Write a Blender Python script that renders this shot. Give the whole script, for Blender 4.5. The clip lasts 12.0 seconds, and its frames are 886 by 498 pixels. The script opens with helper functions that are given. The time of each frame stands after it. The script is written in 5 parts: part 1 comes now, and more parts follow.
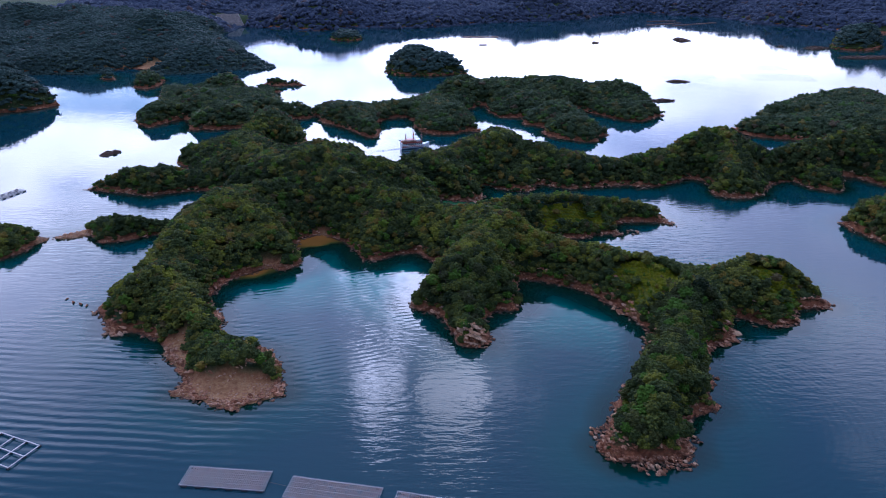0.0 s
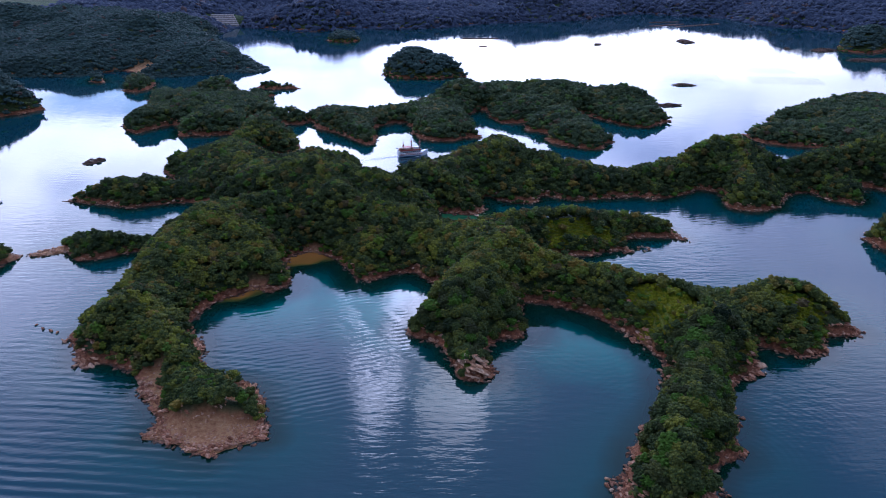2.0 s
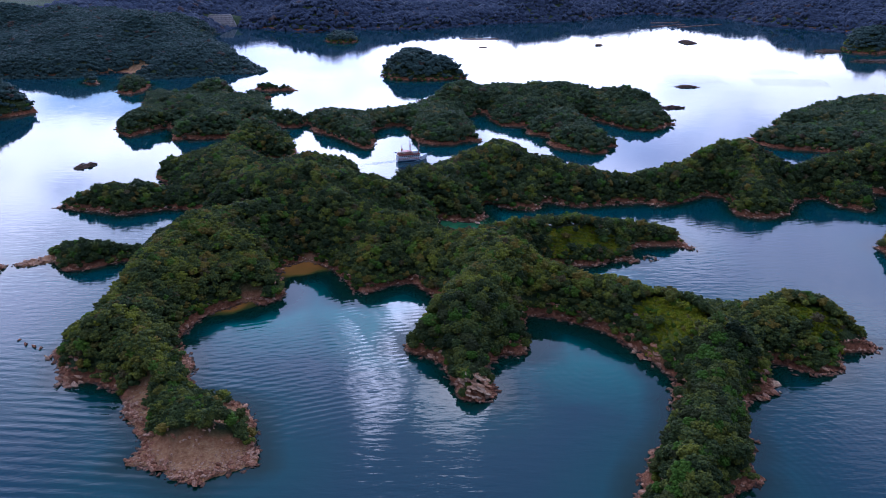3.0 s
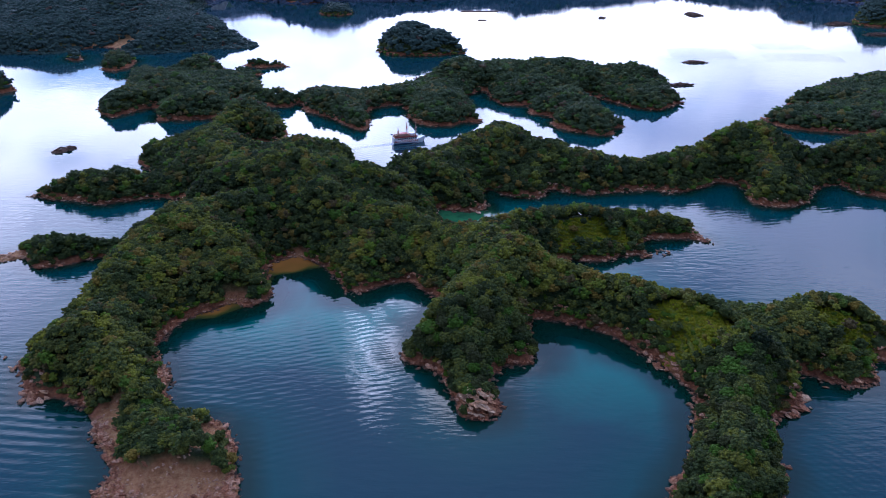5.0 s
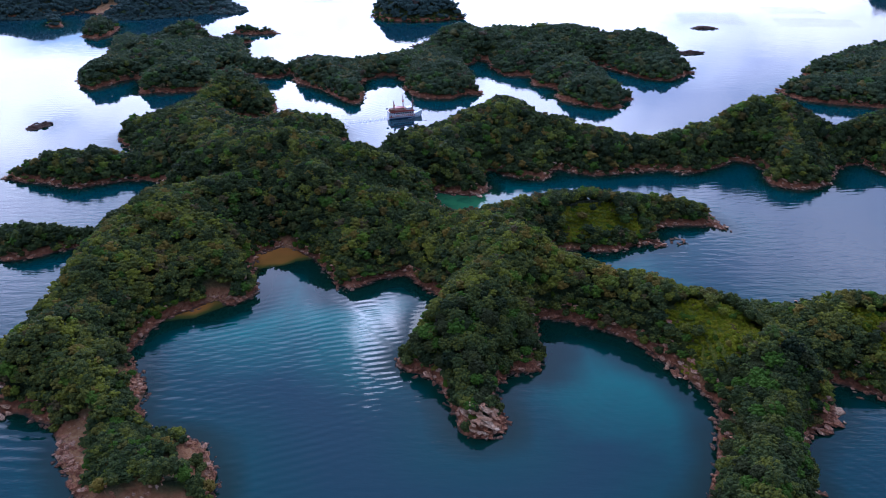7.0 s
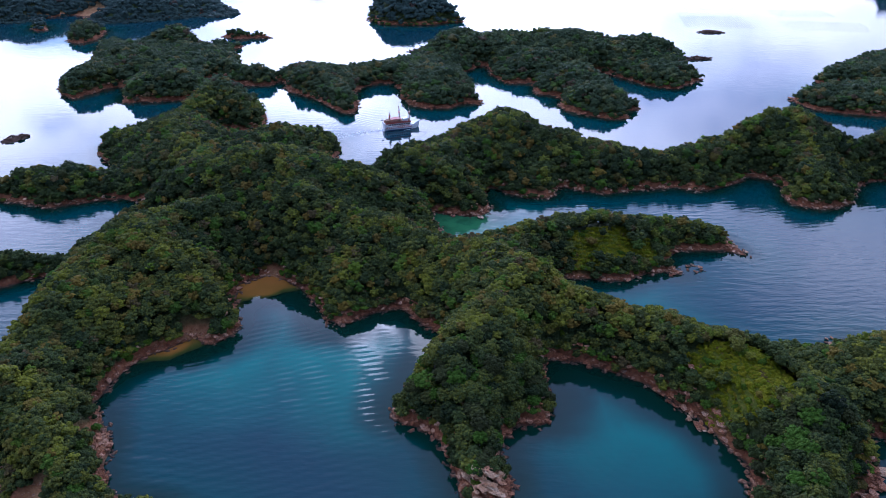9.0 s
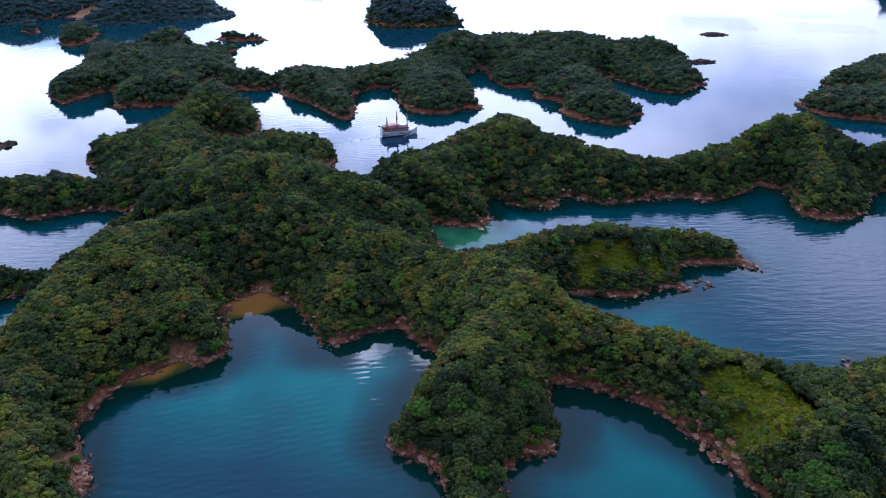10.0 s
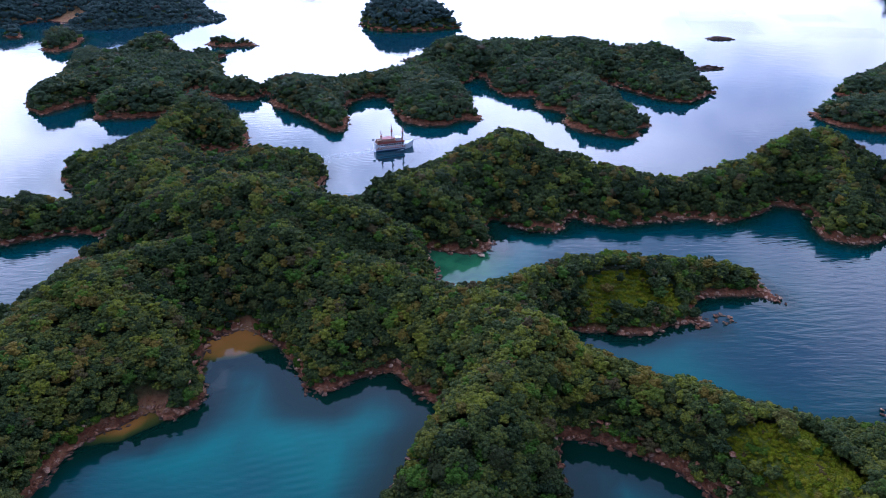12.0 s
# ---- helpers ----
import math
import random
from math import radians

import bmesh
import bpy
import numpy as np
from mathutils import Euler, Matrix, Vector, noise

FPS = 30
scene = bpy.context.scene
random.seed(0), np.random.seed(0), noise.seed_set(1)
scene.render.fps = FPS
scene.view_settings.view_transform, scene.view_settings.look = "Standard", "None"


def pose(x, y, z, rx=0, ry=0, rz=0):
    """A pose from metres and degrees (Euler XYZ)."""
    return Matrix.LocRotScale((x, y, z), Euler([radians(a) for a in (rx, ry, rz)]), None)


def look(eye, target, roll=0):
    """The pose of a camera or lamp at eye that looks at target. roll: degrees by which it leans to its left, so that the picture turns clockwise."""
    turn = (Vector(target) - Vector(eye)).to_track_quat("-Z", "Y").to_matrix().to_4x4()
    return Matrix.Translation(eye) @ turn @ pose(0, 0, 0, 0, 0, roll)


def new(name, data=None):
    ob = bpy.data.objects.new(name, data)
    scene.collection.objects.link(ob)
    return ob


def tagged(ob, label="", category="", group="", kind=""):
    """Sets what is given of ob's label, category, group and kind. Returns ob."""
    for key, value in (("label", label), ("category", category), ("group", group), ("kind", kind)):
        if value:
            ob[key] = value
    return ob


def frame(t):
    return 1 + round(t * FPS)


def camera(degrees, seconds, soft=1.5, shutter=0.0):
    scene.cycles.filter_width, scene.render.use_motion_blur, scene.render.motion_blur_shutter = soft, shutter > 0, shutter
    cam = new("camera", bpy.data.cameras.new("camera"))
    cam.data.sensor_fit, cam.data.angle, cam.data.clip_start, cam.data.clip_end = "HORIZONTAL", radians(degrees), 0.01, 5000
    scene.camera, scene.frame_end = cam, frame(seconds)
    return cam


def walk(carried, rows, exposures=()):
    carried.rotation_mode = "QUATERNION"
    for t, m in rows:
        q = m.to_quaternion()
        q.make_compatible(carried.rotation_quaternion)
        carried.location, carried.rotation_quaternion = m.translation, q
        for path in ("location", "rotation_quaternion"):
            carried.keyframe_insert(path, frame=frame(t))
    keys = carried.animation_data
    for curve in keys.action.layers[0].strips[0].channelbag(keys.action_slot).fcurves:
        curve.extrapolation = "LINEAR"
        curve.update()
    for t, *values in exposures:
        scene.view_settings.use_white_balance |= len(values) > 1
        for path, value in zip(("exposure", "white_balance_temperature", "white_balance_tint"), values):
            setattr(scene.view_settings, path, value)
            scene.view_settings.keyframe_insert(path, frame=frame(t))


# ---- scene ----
cam = camera(64.7, 12.0, soft=0.5)
METRES, EYE, TILT, LEAN, TURN = 150.0, 148.0, -23.9, 0.0, 0.0
STOPS, KELVIN, TINT = 0.88, 5180, 21
ROWS = [
    (0.0, 0.0, 0.0, 0.0, -0.0, 0.0, 0.0),
    (0.5, -0.0004, 0.0381, 0.0144, -0.02, 0.01, -0.03),
    (1.0, -0.0004, 0.0764, 0.0298, -0.04, 0.01, -0.04),
    (1.5, -0.0008, 0.1134, 0.0456, -0.07, -0.01, -0.04),
    (2.0, -0.001, 0.152, 0.0615, -0.09, -0.01, -0.03),
    (2.5, -0.0011, 0.1904, 0.0777, -0.11, -0.01, -0.03),
    (3.0, -0.0017, 0.2286, 0.0941, -0.14, -0.03, -0.03),
    (5.0, -0.0036, 0.3828, 0.1587, -0.29, -2.22, 0.07),
    (5.5, -0.004, 0.4215, 0.175, -0.33, -3.32, 0.1),
    (6.0, -0.0041, 0.4598, 0.1911, -0.37, -4.4, 0.14),
    (6.5, -0.0049, 0.4982, 0.2079, -0.43, -5.12, 0.16),
    (7.0, -0.0054, 0.5363, 0.2241, -0.46, -5.13, 0.18),
    (9.0, -0.0063, 0.6901, 0.2898, -0.65, -5.21, 0.22),
    (9.5, -0.0061, 0.7285, 0.3063, -0.7, -5.23, 0.23),
    (10.0, -0.0058, 0.7668, 0.3231, -0.75, -5.25, 0.24),
    (10.5, -0.0057, 0.8054, 0.3399, -0.81, -5.28, 0.27),
    (11.0, -0.0051, 0.8435, 0.3567, -0.86, -5.32, 0.29),
    (11.5, -0.0042, 0.8825, 0.3736, -0.92, -5.34, 0.3),
    (12.0, -0.0039, 0.9209, 0.3896, -0.96, -5.33, 0.33),
]
walk(cam, [(t, pose(0, 0, EYE, TILT, LEAN, TURN) @ pose(METRES * x, METRES * y, METRES * z, 90 + pitch, roll, yaw)) for t, x, y, z, yaw, pitch, roll in ROWS],
     exposures=[(0.0, STOPS, KELVIN, TINT), (6.0, STOPS + 0.1, KELVIN, TINT), (12.0, STOPS + 0.29, KELVIN, TINT)])

# ---- strengths ----
CLOUD_BASE, CLOUD_FRONT, SKY_POWER, SUN_POWER, WAVE = 0.34, 4.10, 0.11, 0.02, 0.13

# ---- world, sun ----
SUN_HEIGHT, SUN_TURN = radians(36), radians(1.0)   # above the horizon; to the right of straight ahead (+y)
world = bpy.data.worlds.new("sky")
scene.world = world
world.use_nodes = True
wn, wl = world.node_tree.nodes, world.node_tree.links
wn.clear()
w_out, w_bg = wn.new("ShaderNodeOutputWorld"), wn.new("ShaderNodeBackground")
w_sky = wn.new("ShaderNodeTexSky")
w_sky.sky_type, w_sky.sun_disc, w_sky.sun_elevation, w_sky.sun_rotation = "NISHITA", False, SUN_HEIGHT, SUN_TURN
w_sky.air_density, w_sky.dust_density, w_sky.ozone_density = 1.0, 0.1, 3.0
w_co = wn.new("ShaderNodeTexCoord")
w_sep = wn.new("ShaderNodeSeparateXYZ")
wl.new(w_co.outputs["Generated"], w_sep.inputs[0])


def w_math(op, a, b=None, c=None):
    n = wn.new("ShaderNodeMath")
    n.operation = op
    for i, v in enumerate((a, b, c)):
        if v is None:
            continue
        if isinstance(v, (int, float)):
            n.inputs[i].default_value = v
        else:
            wl.new(v, n.inputs[i])
    return n.outputs[0]


# cloud deck: the direction laid out on a flat layer overhead
w_h = w_math("MAXIMUM", w_math("ADD", w_sep.outputs[2], 0.13), 0.1)
w_flat = wn.new("ShaderNodeCombineXYZ")
wl.new(w_math("DIVIDE", w_sep.outputs[0], w_h), w_flat.inputs[0])
wl.new(w_math("DIVIDE", w_sep.outputs[1], w_h), w_flat.inputs[1])


def w_noise(scale, detail, rough, shift):
    m = wn.new("ShaderNodeMapping")
    m.inputs["Location"].default_value = shift
    wl.new(w_flat.outputs[0], m.inputs[0])
    n = wn.new("ShaderNodeTexNoise")
    n.inputs["Scale"].default_value, n.inputs["Detail"].default_value, n.inputs["Roughness"].default_value = scale, detail, rough
    wl.new(m.outputs[0], n.inputs["Vector"])
    return n.outputs[0]


# banks of white cloud low down, clear blue above them, a thin veil overhead
def w_step(v, lo, hi, a=0.0, b=1.0):
    n = wn.new("ShaderNodeMapRange")
    n.interpolation_type = "SMOOTHSTEP"
    for i, k in enumerate((lo, hi, a, b)):
        n.inputs[i + 1].default_value = k
    wl.new(v, n.inputs[0])
    return n.outputs[0]


w_wisp = w_noise(1.3, 7, 0.58, (3.1, 1.7, 0))
w_east = w_step(w_sep.outputs[0], 0.08, 0.5)                    # the clouds break up to the east
w_edge = w_math("MULTIPLY_ADD", w_wisp, 1.1, w_math("ADD", w_sep.outputs[2], w_math("MULTIPLY_ADD", w_east, -0.045, w_math("MULTIPLY_ADD", w_step(w_sep.outputs[0], -0.22, 0.06, 1.0, 0.0), -0.035, -0.55))))
w_cover = w_math("MAXIMUM", w_step(w_edge, 0.28, 0.52, 1.0, 0.05), w_math("MULTIPLY", w_step(w_edge, 0.80, 1.0, 0.0, 0.95), w_step(w_sep.outputs[2], 0.70, 0.86)))
w_bank = w_math("MULTIPLY", w_step(w_sep.outputs[2], 0.48, 0.63, 1.0, 0.0), w_step(w_sep.outputs[0], -0.22, 0.05, 0.46, 0.10))    # thin veil half-way up in the west
w_cover = w_math("MAXIMUM", w_cover, w_math("MULTIPLY", w_bank, w_step(w_noise(2.2, 5, 0.6, (4.7, 2.2, 1)), 0.32, 0.62, 0.45, 1.25)))
# a clear gap low in the north-west
w_slot = w_math("MULTIPLY", w_step(w_math("ABSOLUTE", w_math("ADD", w_math("DIVIDE", w_sep.outputs[0], w_math("MAXIMUM", w_sep.outputs[1], 0.05)), 0.49)), 0.05, 0.13, 1.0, 0.0),
                w_step(w_math("ABSOLUTE", w_math("ADD", w_sep.outputs[2], w_math("MULTIPLY_ADD", w_wisp, 0.12, -0.25))), 0.010, 0.032, 0.85, 0.0))
w_cover = w_math("MULTIPLY", w_cover, w_math("SUBTRACT", 1.0, w_slot))
w_tone = wn.new("ShaderNodeValToRGB")
w_tone.color_ramp.elements[0].position, w_tone.color_ramp.elements[0].color = 0.36, (0.33, 0.36, 0.50, 1)
w_tone.color_ramp.elements[1].position, w_tone.color_ramp.elements[1].color = 0.64, (1.0, 0.98, 1.03, 1)
wl.new(w_noise(0.9, 8, 0.6, (7.3, 0.4, 2)), w_tone.inputs[0])
# the deck is brighter towards the veiled sun
w_dot = Vector((math.cos(SUN_HEIGHT) * math.sin(SUN_TURN), math.cos(SUN_HEIGHT) * math.cos(SUN_TURN), math.sin(SUN_HEIGHT)))
w_side = w_math("MAXIMUM", w_math("MULTIPLY_ADD", w_sep.outputs[1], 0.45, w_math("MULTIPLY_ADD", w_sep.outputs[2], 0.45, 0.36)), 0.0)
w_power = w_math("MULTIPLY_ADD", w_math("POWER", w_side, 2.3), CLOUD_FRONT, CLOUD_BASE)
w_power = w_math("MULTIPLY", w_power, w_math("ADD", w_math("MULTIPLY_ADD", w_east, -0.42, 1.0), w_step(w_sep.outputs[0], -0.45, -0.1, -0.12, 0.0)))
# torn bright cloud in front of the sun
w_near = wn.new("ShaderNodeVectorMath")
w_near.operation = "DOT_PRODUCT"
wl.new(w_co.outputs["Generated"], w_near.inputs[0])
w_near.inputs[1].default_value = (math.cos(radians(32)) * math.sin(radians(-7)), math.cos(radians(32)) * math.cos(radians(-7)), math.sin(radians(32)))
w_glow = w_math("MULTIPLY", w_step(w_near.outputs["Value"], 0.962, 0.9965), w_step(w_noise(3.6, 5, 0.58, (1.3, 5.1, 4)), 0.51, 0.65))
w_power = w_math("MULTIPLY_ADD", w_glow, 3.4, w_power)
w_cover = w_math("MAXIMUM", w_cover, w_glow)
w_cloud = wn.new("ShaderNodeVectorMath")
w_cloud.operation = "SCALE"
wl.new(w_tone.outputs[0], w_cloud.inputs[0])
wl.new(w_power, w_cloud.inputs["Scale"])
w_blue = wn.new("ShaderNodeVectorMath")
w_blue.operation = "SCALE"
wl.new(w_sky.outputs[0], w_blue.inputs[0])
w_blue.inputs["Scale"].default_value = SKY_POWER
w_mix = wn.new("ShaderNodeMix")
w_mix.data_type = "RGBA"
wl.new(w_cover, w_mix.inputs["Factor"])
wl.new(w_blue.outputs[0], [i for i in w_mix.inputs if i.name == "A" and i.type == "RGBA"][0])
wl.new(w_cloud.outputs[0], [i for i in w_mix.inputs if i.name == "B" and i.type == "RGBA"][0])
wl.new([o for o in w_mix.outputs if o.type == "RGBA"][0], w_bg.inputs[0])
wl.new(w_bg.outputs[0], w_out.inputs[0])

sun = new("sun", bpy.data.lights.new("sun", "SUN"))
sun.data.energy, sun.data.angle, sun.data.color = SUN_POWER, radians(6), (1.0, 0.95, 0.88)
sun.matrix_world = look((0, 0, 500), Vector((0, 0, 500)) - w_dot)

# ---- materials ----
class Mat:
    """A node material with short calls."""

    def __init__(self, name, rough=0.8, metal=0.0, spec=0.5):
        self.m = bpy.data.materials.new(name)
        self.m.use_nodes = True
        self.n, self.l = self.m.node_tree.nodes, self.m.node_tree.links
        self.b = self.n["Principled BSDF"]
        self.b.inputs["Roughness"].default_value = rough
        self.b.inputs["Metallic"].default_value = metal
        self.b.inputs["Specular IOR Level"].default_value = spec
        self.pos = self.n.new("ShaderNodeNewGeometry").outputs["Position"]

    def put(self, socket, v):
        if isinstance(v, bpy.types.NodeSocket):
            self.l.new(v, socket)
        elif v is not None:
            socket.default_value = v

    def math(self, op, a, b=None, c=None):
        n = self.n.new("ShaderNodeMath")
        n.operation = op
        for i, v in enumerate((a, b, c)):
            self.put(n.inputs[i], v)
        return n.outputs[0]

    def noise(self, scale, detail=4, rough=0.55, vec=None, stretch=None):
        n = self.n.new("ShaderNodeTexNoise")
        n.inputs["Scale"].default_value, n.inputs["Detail"].default_value, n.inputs["Roughness"].default_value = scale, detail, rough
        src = vec or self.pos
        if stretch:
            mp = self.n.new("ShaderNodeMapping")
            mp.inputs["Scale"].default_value = stretch
            self.l.new(src, mp.inputs[0])
            src = mp.outputs[0]
        self.l.new(src, n.inputs["Vector"])
        return n.outputs[0]

    def ramp(self, fac, *stops):
        n = self.n.new("ShaderNodeValToRGB")
        e = n.color_ramp.elements
        while len(e) < len(stops):
            e.new(0.5)
        for el, (p, c) in zip(e, stops):
            el.position, el.color = p, (*c, 1) if len(c) == 3 else c
        self.put(n.inputs[0], fac)
        return n.outputs[0]

    def span(self, v, a, b, lo=0.0, hi=1.0):
        n = self.n.new("ShaderNodeMapRange")
        n.interpolation_type = "SMOOTHSTEP"
        for i, k in enumerate((v, a, b, lo, hi)):
            self.put(n.inputs[i], k)
        return n.outputs[0]

    def mix(self, f, a, b, blend="MIX"):
        n = self.n.new("ShaderNodeMix")
        n.data_type, n.blend_type = "RGBA", blend
        for key, v in (("Factor", f), ("A", a), ("B", b)):
            s = [i for i in n.inputs if i.name == key and i.type == ("VALUE" if key == "Factor" else "RGBA")][0]
            self.put(s, (*v, 1) if isinstance(v, tuple) and len(v) == 3 else v)
        return [o for o in n.outputs if o.type == "RGBA"][0]

    def attr(self, name):
        n = self.n.new("ShaderNodeAttribute")
        n.attribute_name = name
        return n.outputs["Fac"]

    def bump(self, h, strength, dist, under=None):
        n = self.n.new("ShaderNodeBump")
        n.inputs["Strength"].default_value, n.inputs["Distance"].default_value = strength, dist
        self.l.new(h, n.inputs["Height"])
        if under:
            self.l.new(under, n.inputs["Normal"])
        self.l.new(n.outputs[0], self.b.inputs["Normal"])
        return n.outputs[0]

    def colour(self, v):
        self.put(self.b.inputs["Base Color"], (*v, 1) if isinstance(v, tuple) and len(v) == 3 else v)
        return self


def plain(name, rgb, rough=0.6, metal=0.0, vary=0.25, scale=1.5):
    m = Mat(name, rough, metal)
    lo = tuple(c * (1 - vary) for c in rgb)
    hi = tuple(min(1, c * (1 + vary)) for c in rgb)
    m.colour(m.ramp(m.noise(scale, 5, 0.65), (0.3, lo), (0.7, hi)))
    m.bump(m.noise(scale * 6, 4), 0.25, 0.03)
    return m.m


def foliage(name, dark, mid, light, leafy=1.0, warm=1.0):
    m = Mat(name, 0.75, 0, 0.03)
    geo = m.n.new("ShaderNodeNewGeometry").outputs["Random Per Island"]
    obj = m.n.new("ShaderNodeObjectInfo").outputs["Random"]
    kind = m.attr("tint")
    broad = m.noise(0.035, 3, 0.5)
    leaf = m.noise(1.3 * leafy, 5, 0.7)
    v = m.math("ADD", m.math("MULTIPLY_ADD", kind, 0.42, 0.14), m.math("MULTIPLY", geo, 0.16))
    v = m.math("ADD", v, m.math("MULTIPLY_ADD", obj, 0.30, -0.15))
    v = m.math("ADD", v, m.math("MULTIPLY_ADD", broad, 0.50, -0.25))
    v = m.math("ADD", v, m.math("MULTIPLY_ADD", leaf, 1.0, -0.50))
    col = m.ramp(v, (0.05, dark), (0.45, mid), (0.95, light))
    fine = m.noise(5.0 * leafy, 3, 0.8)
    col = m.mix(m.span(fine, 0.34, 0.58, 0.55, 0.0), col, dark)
    # fresh yellow-green trees, ochre ones in flower, a few bare russet ones; on crests the tint also paints a backlit
    # rim
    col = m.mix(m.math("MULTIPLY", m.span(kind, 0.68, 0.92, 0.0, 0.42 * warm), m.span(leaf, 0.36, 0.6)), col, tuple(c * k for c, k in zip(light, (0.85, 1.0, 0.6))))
    col = m.mix(m.math("MULTIPLY", m.span(m.math("FRACT", m.math("MULTIPLY", kind, 37.0)), 0.80, 0.9, 0.0, 0.7 * warm), m.span(kind, 0.25, 0.6)), col, (0.185, 0.115, 0.022))
    col = m.mix(m.span(m.math("FRACT", m.math("MULTIPLY", kind, 53.0)), 0.90, 0.93, 0.0, 0.6 * warm), col, (0.070, 0.150, 0.012))
    col = m.mix(m.span(m.math("FRACT", m.math("MULTIPLY", kind, 71.0)), 0.80, 0.86, 0.0, 0.5 * warm), col, tuple(c * 1.6 for c in dark))
    m.colour(m.mix(m.span(kind, 0.955, 0.99, 0.0, 0.75), col, (0.075, 0.045, 0.032)))
    tuft = m.n.new("ShaderNodeTexVoronoi")
    tuft.inputs["Scale"].default_value = 2.0 * leafy
    m.l.new(m.pos, tuft.inputs["Vector"])
    h = m.math("SUBTRACT", m.math("MULTIPLY", m.noise(4.0 * leafy, 4, 0.7), 0.5), tuft.outputs["Distance"])
    m.bump(h, 1.0, 0.60 if leafy > 0.6 else 0.2)
    m.put(m.b.inputs["Roughness"], m.span(leaf, 0.3, 0.7, 0.5, 0.75))
    return m.m


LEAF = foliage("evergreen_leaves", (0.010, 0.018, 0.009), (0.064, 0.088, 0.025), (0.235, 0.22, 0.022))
# distant leaves: aerial haze put into the colour, bluish with lifted darks
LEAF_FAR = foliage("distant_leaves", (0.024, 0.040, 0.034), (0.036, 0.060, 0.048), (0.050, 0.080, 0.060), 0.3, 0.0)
# the same woods farther off, with more blue haze painted into the colour
LEAF_HAZE = foliage("blue_haze_leaves", (0.036, 0.046, 0.066), (0.048, 0.060, 0.088), (0.062, 0.074, 0.100), 0.25, 0.0)
# woods across the strait: a little haze painted in, darks lifted, lights dulled
LEAF_MID = foliage("haze_lifted_leaves", (0.018, 0.032, 0.016), (0.052, 0.076, 0.032), (0.115, 0.125, 0.040), 0.7, 0.6)
SHRUB = foliage("shrub_leaves", (0.03, 0.06, 0.006), (0.085, 0.14, 0.012), (0.17, 0.22, 0.02), 1.6)
GRASS = foliage("meadow_grass", (0.07, 0.10, 0.004), (0.24, 0.25, 0.008), (0.40, 0.28, 0.03), 2.0, 0.4)


def bark():
    m = Mat("bark", 0.9)
    m.colour(m.ramp(m.noise(3, 5, 0.7, stretch=(4, 4, 0.6)), (0.3, (0.06, 0.045, 0.035)), (0.7, (0.19, 0.15, 0.12))))
    m.bump(m.noise(8, 4, 0.7, stretch=(3, 3, 0.5)), 0.7, 0.05)
    return m.m


BARK = bark()


def land():
    """Rock at the shore, stained by the tide, then forest soil."""
    m = Mat("island_rock_and_soil", 0.9, 0, 0.3)
    z = m.n.new("ShaderNodeSeparateXYZ")
    m.l.new(m.pos, z.inputs[0])
    h = m.math("ADD", z.outputs[2], m.math("MULTIPLY_ADD", m.noise(0.35, 4), 2.4, -1.2))
    rock = m.ramp(m.noise(0.55, 6, 0.7), (0.28, (0.09, 0.028, 0.012)), (0.5, (0.37, 0.125, 0.050)), (0.72, (0.56, 0.27, 0.13)))
    rock = m.mix(m.span(m.noise(2.2, 5, 0.7), 0.35, 0.7, 0.0, 0.6), rock, (0.06, 0.034, 0.020))
    wet = m.mix(m.span(h, -0.2, 0.75), (0.055, 0.04, 0.026), rock)
    soil = m.ramp(m.noise(1.4, 7, 0.8), (0.35, (0.016, 0.030, 0.008)), (0.55, (0.045, 0.068, 0.016)), (0.72, (0.10, 0.11, 0.02)))
    col = m.mix(m.span(h, 2.4, 4.2), wet, soil)
    sand = m.ramp(m.noise(0.45, 8, 0.75), (0.3, (0.25, 0.095, 0.034)), (0.5, (0.52, 0.25, 0.10)), (0.68, (0.66, 0.40, 0.19)))
    sand = m.mix(m.span(m.noise(4.5, 4, 0.7), 0.5, 0.68, 0.0, 0.6), sand, (0.11, 0.06, 0.036))
    col = m.mix(m.math("MULTIPLY", m.attr("sand"), m.span(m.noise(0.25, 4), 0.25, 0.5, 0.6, 1.0)), col, sand)
    turf = m.ramp(m.noise(0.8, 6, 0.7), (0.3, (0.07, 0.10, 0.006)), (0.55, (0.16, 0.18, 0.012)), (0.75, (0.22, 0.13, 0.05)))
    col = m.mix(m.attr("meadow"), col, turf)
    m.colour(col)
    m.bump(m.noise(0.9, 8, 0.8), 1.0, 1.5)
    return m.m


LAND = land()


def boulder_stuff(name, lo, mid, hi):
    m = Mat(name, 0.88, 0, 0.3)
    v = m.math("ADD", m.math("MULTIPLY", m.noise(0.9, 6, 0.7), 0.7), m.math("MULTIPLY", m.n.new("ShaderNodeNewGeometry").outputs["Random Per Island"], 0.3))
    v = m.math("ADD", v, m.math("MULTIPLY_ADD", m.n.new("ShaderNodeObjectInfo").outputs["Random"], 0.3, -0.12))
    z = m.n.new("ShaderNodeSeparateXYZ")
    m.l.new(m.pos, z.inputs[0])
    h = m.math("ADD", z.outputs[2], m.math("MULTIPLY_ADD", m.noise(0.8, 4), 1.2, -0.6))
    m.colour(m.mix(m.span(h, 0.0, 0.7), (0.06, 0.042, 0.028), m.mix(m.span(m.noise(3.2, 4, 0.75), 0.38, 0.52, 0.75, 0.0), m.ramp(v, (0.25, lo), (0.5, mid), (0.75, hi)), tuple(c * 0.5 for c in lo))))
    m.bump(m.noise(1.8, 6, 0.75, stretch=(1, 1, 2.4)), 1.0, 0.7)
    return m.m


